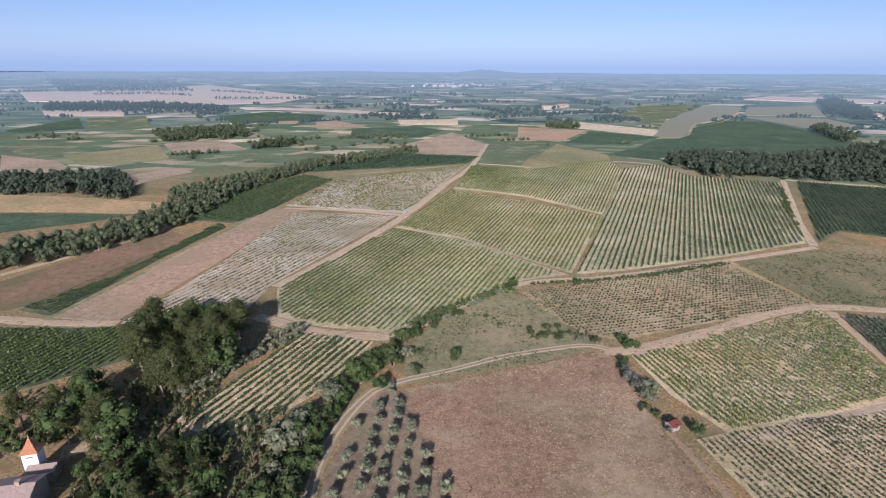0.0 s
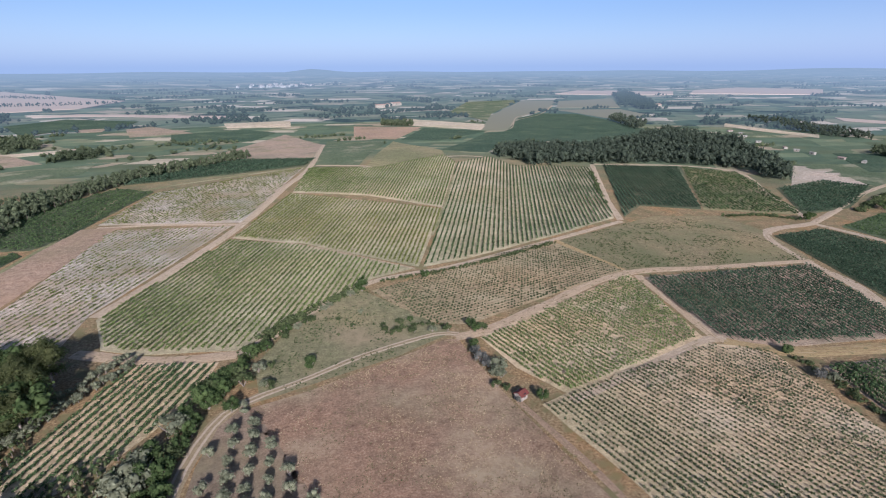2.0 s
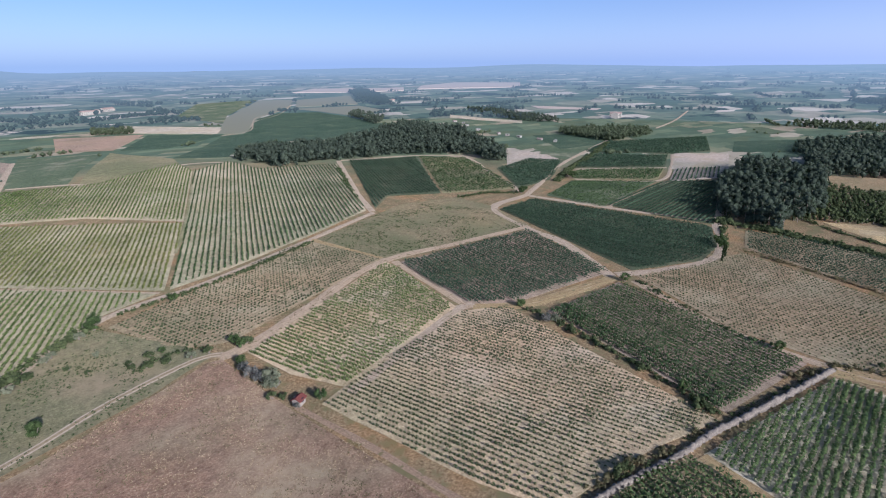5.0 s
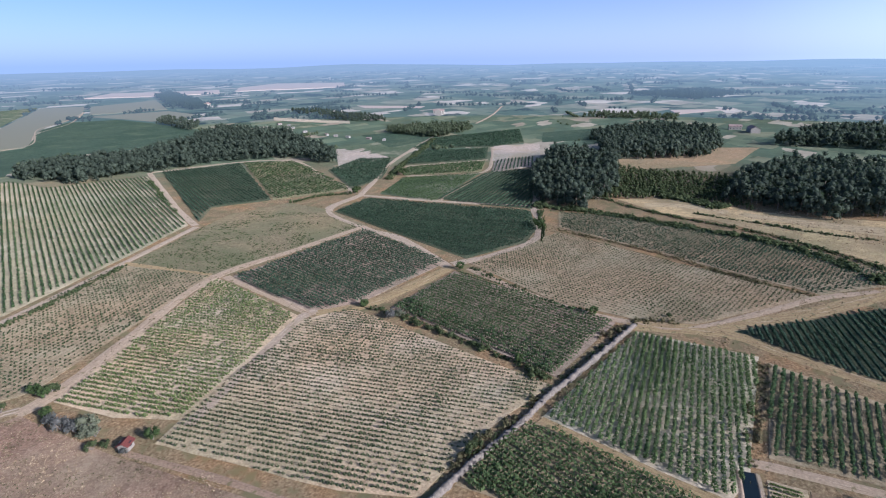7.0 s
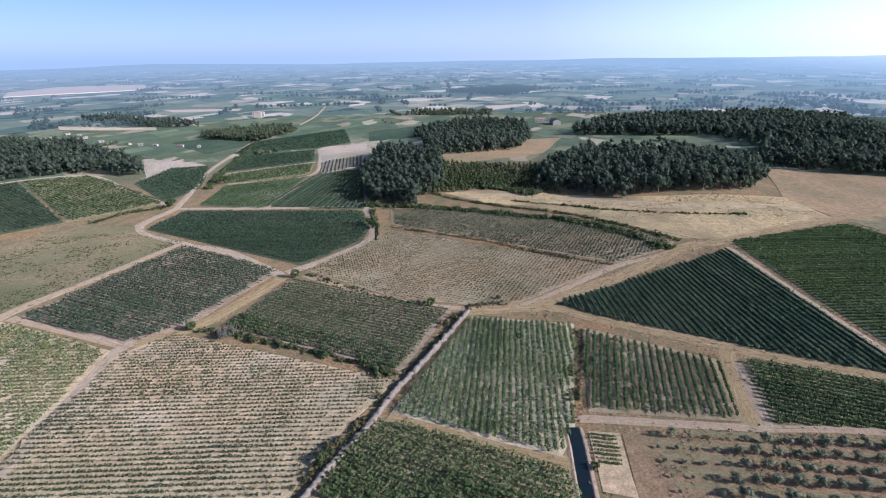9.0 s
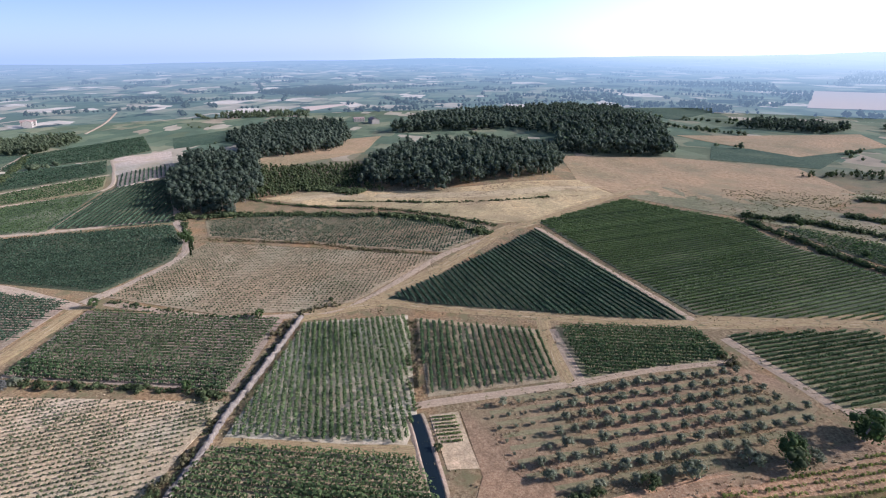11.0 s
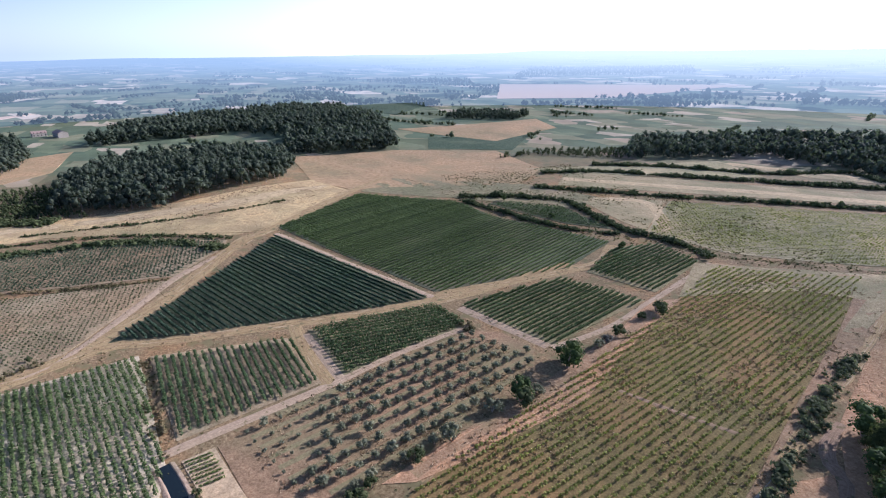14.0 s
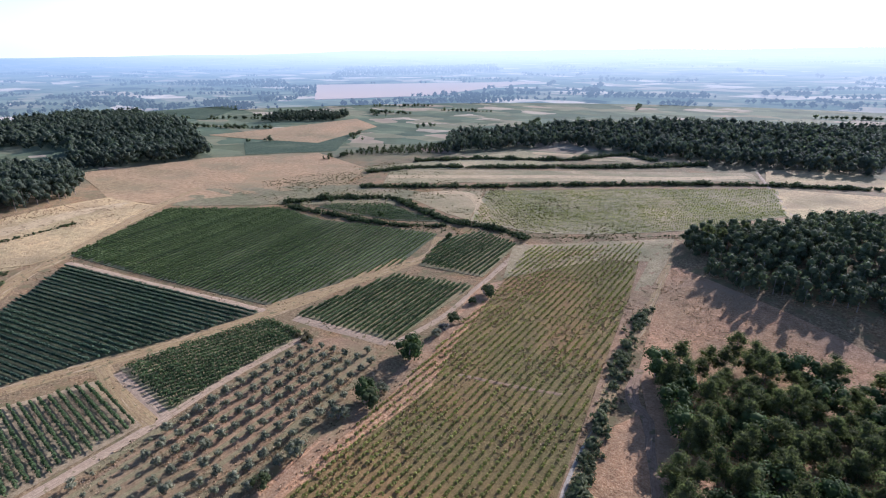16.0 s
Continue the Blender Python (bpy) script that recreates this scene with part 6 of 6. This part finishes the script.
def gable(w, d, eave, ridge, over=0.35, thick=0.18):
    """Two thick roof slopes with the ridge along x."""
    bm = bmesh.new()
    fall = (ridge - eave) / (d / 2)
    for s in (-1, 1):
        y0, z0 = s * (d / 2 + over), eave - over * fall
        pts = [(-w / 2 - over, y0, z0), (w / 2 + over, y0, z0), (w / 2 + over, 0, ridge), (-w / 2 - over, 0, ridge)]
        lo = [bm.verts.new(p) for p in pts]
        hi = [bm.verts.new((p[0], p[1], p[2] + thick)) for p in pts]
        bm.faces.new(lo[::-1])
        bm.faces.new(hi)
        for k in range(4):
            bm.faces.new((lo[k], lo[(k + 1) % 4], hi[(k + 1) % 4], hi[k]))
    bmesh.ops.recalc_face_normals(bm, faces=bm.faces[:])
    return bm


def shell(w, d, eave, ridge):
    """House walls with gable ends, ridge along x."""
    bm = bmesh.new()
    box(bm, (-w / 2, -d / 2, -0.3), (w / 2, d / 2, eave))
    for s in (-1, 1):
        a = [bm.verts.new((s * w / 2, y, z)) for y, z in ((-d / 2, eave), (d / 2, eave), (0, ridge))]
        b = [bm.verts.new((s * (w / 2 - 0.3), y, z)) for y, z in ((-d / 2, eave), (d / 2, eave), (0, ridge))]
        bm.faces.new(a)
        bm.faces.new(b[::-1])
        bm.faces.new((a[1], b[1], b[2], a[2]))
        bm.faces.new((a[2], b[2], b[0], a[0]))
    bmesh.ops.recalc_face_normals(bm, faces=bm.faces[:])
    return bm


def house(name, x, y, turn, w, d, eave, ridge, walls, roof, label, category="house", group="", chimney=False, rows=1):
    root = tagged(new(name), label, category, group)
    root.matrix_basis = pose(x, y, float(land(x, y)), 0, 0, turn)
    part("wall", shell(w, d, eave, ridge), walls, root)
    top = part("roof", gable(w, d, eave, ridge), roof, root)
    for s in (-1, 1):
        for row in range(rows):
            z = 0.9 + row * 2.7
            for k in range(max(1, int(w / 3.5))):
                cx = -w / 2 + (k + 0.5) * w / max(1, int(w / 3.5))
                lo, hi = (cx - 0.45, s * d / 2 - 0.05, z), (cx + 0.45, s * d / 2 + 0.05, z + 1.2)
                part("window", solid((lo, hi)), DARK_GLASS, root)
    if chimney:
        part("chimney", solid(((w * 0.25 - 0.4, -0.5, ridge - 0.6), (w * 0.25 + 0.4, 0.3, ridge + 0.9)), ((w * 0.25 - 0.5, -0.6, ridge + 0.9), (w * 0.25 + 0.5, 0.4, ridge + 1.05))), TILE_OLD, top)
    return root


house("house", -86.5, 86.6, 12, 11, 8.5, 4.6, 6.2, STONE, TILE_OLD, "old stone farmhouse with weathered pinkish tile roof", chimney=True)
house("outbuilding", -86.0, 96.2, 12, 5, 3.4, 2.6, 3.4, STONE, TILE_OLD, "low stone outbuilding with weathered tile roof", "outbuilding")


def tower(x, y, turn):
    """Dovecote tower with a flared pyramid roof and a finial."""
    root = tagged(new("dovecote_tower"), "square white dovecote tower with orange tiled pyramid roof", "tower")
    root.matrix_basis = pose(x, y, 0, 0, 0, turn)
    part("wall", solid(((-1.5, -1.5, -0.3), (1.5, 1.5, 6.4))), WHITEWASH, root)
    bm = bmesh.new()
    rings = [[bm.verts.new((sx * r, sy * r, z)) for sx, sy in ((-1, -1), (1, -1), (1, 1), (-1, 1))] for r, z in ((1.85, 6.25), (1.85, 6.4), (1.15, 7.2), (0.5, 8.5), (0.1, 9.4))]
    for lo, hi in zip(rings, rings[1:]):
        for k in range(4):
            bm.faces.new((lo[k], lo[(k + 1) % 4], hi[(k + 1) % 4], hi[k]))
    bm.faces.new(rings[0][::-1])
    bm.faces.new(rings[-1])
    roof = part("roof", bm, TILE, root)
    fin = bmesh.new()
    bmesh.ops.create_cone(fin, cap_ends=True, segments=8, radius1=0.16, radius2=0.03, depth=1.0, matrix=Matrix.Translation((0, 0, 9.8)))
    part("finial", fin, STONE, roof)
    for s in (-1, 1):
        part("window", solid(((-0.7, s * 1.5 - 0.04, 5.2), (0.7, s * 1.5 + 0.04, 5.5))), WOODEN, root, "dark wooden flight ledge opening")


tower(-88.6, 97.4, 14)
house("hut", 57.4, 113.9, 28, 2.6, 2.4, 1.7, 2.3, STONE, RED_SHEET, "small vineyard hut with red roof among bushes", "hut")
FAR_WALLS, FAR_ROOF = plaster("aged_plaster", (0.3, 0.265, 0.22), (0.47, 0.42, 0.36)), TILE_OLD
for x, y, a, w, d, e, r in ((808, 458, 20, 14, 10, 7, 9), (830, 470, 110, 18, 9, 5, 7), (745, -4, 15, 20, 10, 5, 7.5), (767, 16, 100, 14, 8, 4, 6), (226, 1216, 10, 22, 12, 6, 8), (250, 1250, 80, 18, 11, 5, 7), (275, 1284, 30, 26, 14, 5, 7.5), (813, 1042, 20, 14, 10, 5, 7)):
    house("farmhouse", x, y, a, w, d, e, r, FAR_WALLS, FAR_ROOF, "pale plastered farm building with brown tile roof", group="farm buildings of the plain", rows=2)
for k in range(11):
    u = k / 10
    x, y = 593 - 78 * min(1, u * 1.8) + SOW.normal(scale=3), 600 - 241 * u + SOW.normal(scale=3)
    house("garden_shed", x, y, SOW.uniform(0, 180), SOW.uniform(4, 7), 3.2, 1.9, 2.5, STONE if k % 2 else FAR_WALLS, CONCRETE if k % 3 else TILE_OLD, "small pale shed in the allotments", "shed", "row of allotment sheds")
# village walls and roofs, haze painted in as glow
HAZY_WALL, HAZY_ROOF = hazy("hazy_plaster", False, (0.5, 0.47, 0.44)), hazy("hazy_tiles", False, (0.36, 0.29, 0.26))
for k in range(26):
    x, y = 30 + SOW.normal(scale=75), 2450 + SOW.normal(scale=70)
    house("village_house", x, y, SOW.uniform(0, 180), SOW.uniform(12, 22), 10, SOW.uniform(5, 8), SOW.uniform(8.5, 10), HAZY_WALL, HAZY_ROOF, "pale village house with tiled roof on the plain", "house", "distant village", rows=1)


def stone_wall():
    """Rubble bank along the ditch, higher at its far end."""
    line, way = ribbon([(176.2, 21.1), (155, 25.6), (134.9, 30.3), (123.1, 33.5), (110.6, 35.2), (92.7, 39.4), (78.8, 42.0), (70, 43.0)], 1.0)
    run = np.concatenate(((0,), np.cumsum(np.linalg.norm(np.diff(line, axis=0), axis=1))))
    at = np.arange(0, run[-1], 0.45)
    line = np.stack((np.interp(at, run, line[:, 0]), np.interp(at, run, line[:, 1])), 1)
    way = np.stack((np.interp(at, run, way[:, 0]), np.interp(at, run, way[:, 1])), 1)
    n = len(line)
    side = np.stack((-way[:, 1], way[:, 0]), 1)
    r = np.random.default_rng(3)
    prof = ((-0.75, 0.0), (-0.62, 0.75), (-0.45, 1.0), (0.45, 1.0), (0.6, 0.75), (0.78, 0.0))
    v = []
    for i in range(n):
        high = (1.8 if i < n * 0.42 else 1.35) * (0.8 + 0.5 * noise.noise((at[i] * 0.4, 0.0, 2.0))) * r.uniform(0.85, 1.15)
        for o, z in prof:
            o2, z2 = o + r.normal(scale=0.16), z * high * r.uniform(0.72, 1.15)
            x, y = line[i] + side[i] * o2
            v.append((x, y, float(land(x, y)) + z2))
    idx = np.arange(n * 6).reshape(n, 6)
    f = np.stack((idx[:-1, 1:], idx[:-1, :-1], idx[1:, :-1], idx[1:, 1:]), -1).reshape(-1, 4)
    tagged(new("stone_wall", mesh_of("stone_wall", v, f, RUBBLE)), "pale rubble stone wall along the vineyard ditch", "stone wall")


stone_wall()


def canal():
    """Drainage canal with earth banks and dark water."""
    line, way = ribbon([(117.2, -13.9), (115.5, -14.2), (110.4, -15.0), (100.8, -15.9), (91.9, -16.8), (81.9, -17.2), (72, -17.6)], 3.0)
    n = len(line)
    side = np.stack((-way[:, 1], way[:, 0]), 1)
    root = tagged(new("drainage_canal"), "drainage canal with earth banks and dark water", "canal")
    m, t, out = material("dark_water")
    pos = t.nodes.new("ShaderNodeNewGeometry").outputs["Position"]
    finish(t, out, (0.012, 0.018, 0.02), 0.12, noise_at(t, pos, 3.0), 0.01, 0.5)
    a, b = line - side * 1.4, line + side * 1.4
    z = np.full((n, 1), 0.2)
    idx = np.arange(n * 2).reshape(n, 2)
    f = np.stack((idx[:-1, 1], idx[:-1, 0], idx[1:, 0], idx[1:, 1]), -1)
    part_of("water", mesh_of("water", np.stack((np.hstack((a, z)), np.hstack((b, z))), 1), f, m), root)
    for s in (-1, 1):
        prof = ((1.3, -0.1), (1.42, 0.22), (1.9, 0.28), (2.7, -0.05))
        v = np.array([[(line[i] + side[i] * s * o).tolist() + [z0] for o, z0 in prof] for i in range(n)])
        idx = np.arange(n * 4).reshape(n, 4)
        f = np.stack((idx[:-1, 1:], idx[:-1, :-1], idx[1:, :-1], idx[1:, 1:]), -1).reshape(-1, 4)
        part_of("rim", mesh_of("rim", v, f, EARTH["soil_tan"]), root)


canal()


def vegetable_rows():
    for k in range(8):
        x = 115.5 - k * 1.35
        y = np.arange(-23.8 - k * 0.12, -18.2 - k * 0.12, 0.45)
        y = y[FOLIAGE.random(len(y)) > (0.05 if k < 6 else 0.4)]
        v = vines(np.full(len(y), x), y, (0, 1), np.full(len(y), 0.5 + 0.12 * (k % 2)), 8, 0.4)
        tagged(new("vegetable_row", mesh_of("vegetable_row", v, quad_faces(len(v)), LEAF["vine_light"])), "row of low green vegetables on sandy soil", "vegetable row", "rows of the vegetable plot", "stuff")


vegetable_rows()


def tufts(pts, count, size, kind, label, clump=0.06, open_ground=False):
    """Tufts of dry grass or weeds over a field, thicker in patches."""
    r = FOLIAGE
    p = np.array(pts)
    x, y = r.uniform(p[:, 0].min(), p[:, 0].max(), count * 3), r.uniform(p[:, 1].min(), p[:, 1].max(), count * 3)
    thick = np.array([noise.noise((a * clump, b * clump, 4.0)) + 0.5 * noise.noise((a * 0.25, b * 0.25, 6.0)) for a, b in zip(x, y)])
    ok = inside(pts, x, y) & (thick + r.normal(scale=0.2, size=len(x)) > 0.1)
    if open_ground:
        for plot in PLOTS:
            ok &= ~inside(plot, x, y)
    x, y = x[ok][:count], y[ok][:count]
    n = len(x)
    s = size * r.uniform(0.5, 1.3, n)
    c = np.repeat(np.stack((x, y, land(x, y) + lift(x, y) + s * 0.4), 1), 3, 0)
    nrm = r.normal(size=(n * 3, 3)) * np.array((1, 1, 0.25)) + np.array((0, 0, 0.25))
    v = leaf_quads(c + r.normal(scale=0.2, size=c.shape) * np.array((1, 1, 0)), nrm, np.repeat(s, 3))
    tagged(new("grass_tufts", mesh_of("grass_tufts", v, quad_faces(len(v)), LEAF[kind])), label, "grass", kind="stuff")


tufts([(-12, 130), (48, 151), (53, 147), (56, 122), (66, 60), (70, 48), (6, 66), (-3, 106)], 6500, 0.16, "tuft", "pale dry grass tufts in the brown field")
tufts([(-12, 130), (48, 151), (53, 147), (56, 122), (66, 60), (70, 48), (6, 66), (-3, 106)], 4200, 0.15, "shrub_dry", "low brown weeds in the dry field", 0.09)
tufts([(-8, 152), (8, 182), (30, 203), (46, 167), (51, 157), (30, 147), (-8, 134)], 1500, 0.24, "shrub", "rough green weeds of the meadow")
tufts([(134, 233), (187, 254), (224, 257), (239, 217), (230, 176), (142, 191)], 2600, 0.26, "shrub", "green weeds of the overgrown vineyard")
tufts([(51, -224), (26, -208), (-14, -184), (-6, -171), (12, -163), (24, -167), (38, -151), (47, -191)], 4200, 0.15, "tuft", "dry rusty grass in the clearing")
tufts([(83, -55), (99, -169), (111, -219), (58, -250), (49, -199), (44, -152), (34, -90)], 5200, 0.26, "tuft", "dry grass between the weedy vines")
tufts([(366, 27), (344, -70), (356, -139), (318, -152), (270, -75), (300, -20)], 3500, 0.26, "tuft", "tall dry grass on the slope")


tufts([(60, 60), (280, 130), (330, -60), (300, -230), (60, -250), (80, -60)], 9000, 0.2, "tuft", "rough golden grass of the headlands", 0.05, True)
tufts([(60, 60), (280, 130), (330, -60), (300, -230), (60, -250), (80, -60)], 5000, 0.2, "shrub_dry", "brown weeds of the headlands", 0.08, True)
tufts([(230, -190), (330, -200), (300, -330), (130, -300), (60, -250), (150, -215)], 4500, 0.34, "shrub_dry", "brown weeds of the terraces", 0.04)
tufts([(-20, 140), (60, 160), (250, 260), (260, 150), (100, 140)], 2500, 0.22, "shrub_dry", "dry weeds along the vineyard tracks", 0.06, True)
tufts(GROVE, 3500, 0.17, "tuft", "dry grass between the olive trees", 0.1)


# ---------------------------------------------------------------- the plain and the horizon
def far_lines(count, near_r, far_r, low, high, pace, mat, name, label, kind, seed):
    """Hedgerows and tree lines of the plain, all along the directions of its plots."""
    r = np.random.default_rng(seed)
    pts = []
    for k in range(count):
        rad = near_r * (far_r / near_r) ** r.random()
        ang = r.uniform(-2.7, 2.7) + math.pi / 2 - 1.0
        x, y = rad * math.cos(ang), rad * math.sin(ang)
        d = radians(22 + (90 if r.random() < 0.35 else 0) + r.normal(scale=9))
        n = int(r.uniform(4, 26))
        s = np.arange(n) * pace
        blob = r.random() < 0.3
        wide = pace * (2.2 if blob else 0.25)
        pts.append(np.stack((x + s * math.cos(d) * (0.4 if blob else 1) + r.normal(scale=wide, size=n), y + s * math.sin(d) * (0.4 if blob else 1) + r.normal(scale=wide, size=n)), 1))
    xy = np.concatenate(pts)
    xy = xy[np.hypot(xy[:, 0], xy[:, 1]) > near_r]
    for plot in PLOTS:
        xy = xy[~inside(plot, xy[:, 0], xy[:, 1])]
    n = len(xy)
    h = r.uniform(low, high, n)
    c = np.column_stack((xy, land(xy[:, 0], xy[:, 1]) + h * 0.45))
    rad = np.stack((h * 0.6, h * 0.6, h * 0.52), 1)
    me = foliage_mesh(name, c, rad, 5, h * 0.25, mat, 0.95, (OCTA, OCTA_FACES))
    tagged(new(name, me), label, "trees", kind=kind)


def build_backdrop():
    rr = np.geomspace(900, 4950, 60)
    aa = np.linspace(0, 2 * math.pi, 281)[:-1]
    r, a = np.meshgrid(rr, aa, indexing="ij")
    x, y = r * np.sin(a), r * np.cos(a)
    z = land(x, y) - 0.4
    n, k = r.shape
    idx = np.arange(n * k).reshape(n, k)
    nxt = np.roll(idx, -1, axis=1)
    f = np.stack((idx[:-1], nxt[:-1], nxt[1:], idx[1:]), -1).reshape(-1, 4)[:, ::-1]
    # the far ring carries its haze as painted emission
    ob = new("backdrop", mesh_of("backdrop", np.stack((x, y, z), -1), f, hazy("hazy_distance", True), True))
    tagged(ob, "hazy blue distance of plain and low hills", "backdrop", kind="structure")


build_backdrop()
far_lines(130, 540, 900, 2.5, 6, 5.0, LEAF["broad_far"], "tree_lines", "tree lines and hedgerows of the plain", "stuff", 21)
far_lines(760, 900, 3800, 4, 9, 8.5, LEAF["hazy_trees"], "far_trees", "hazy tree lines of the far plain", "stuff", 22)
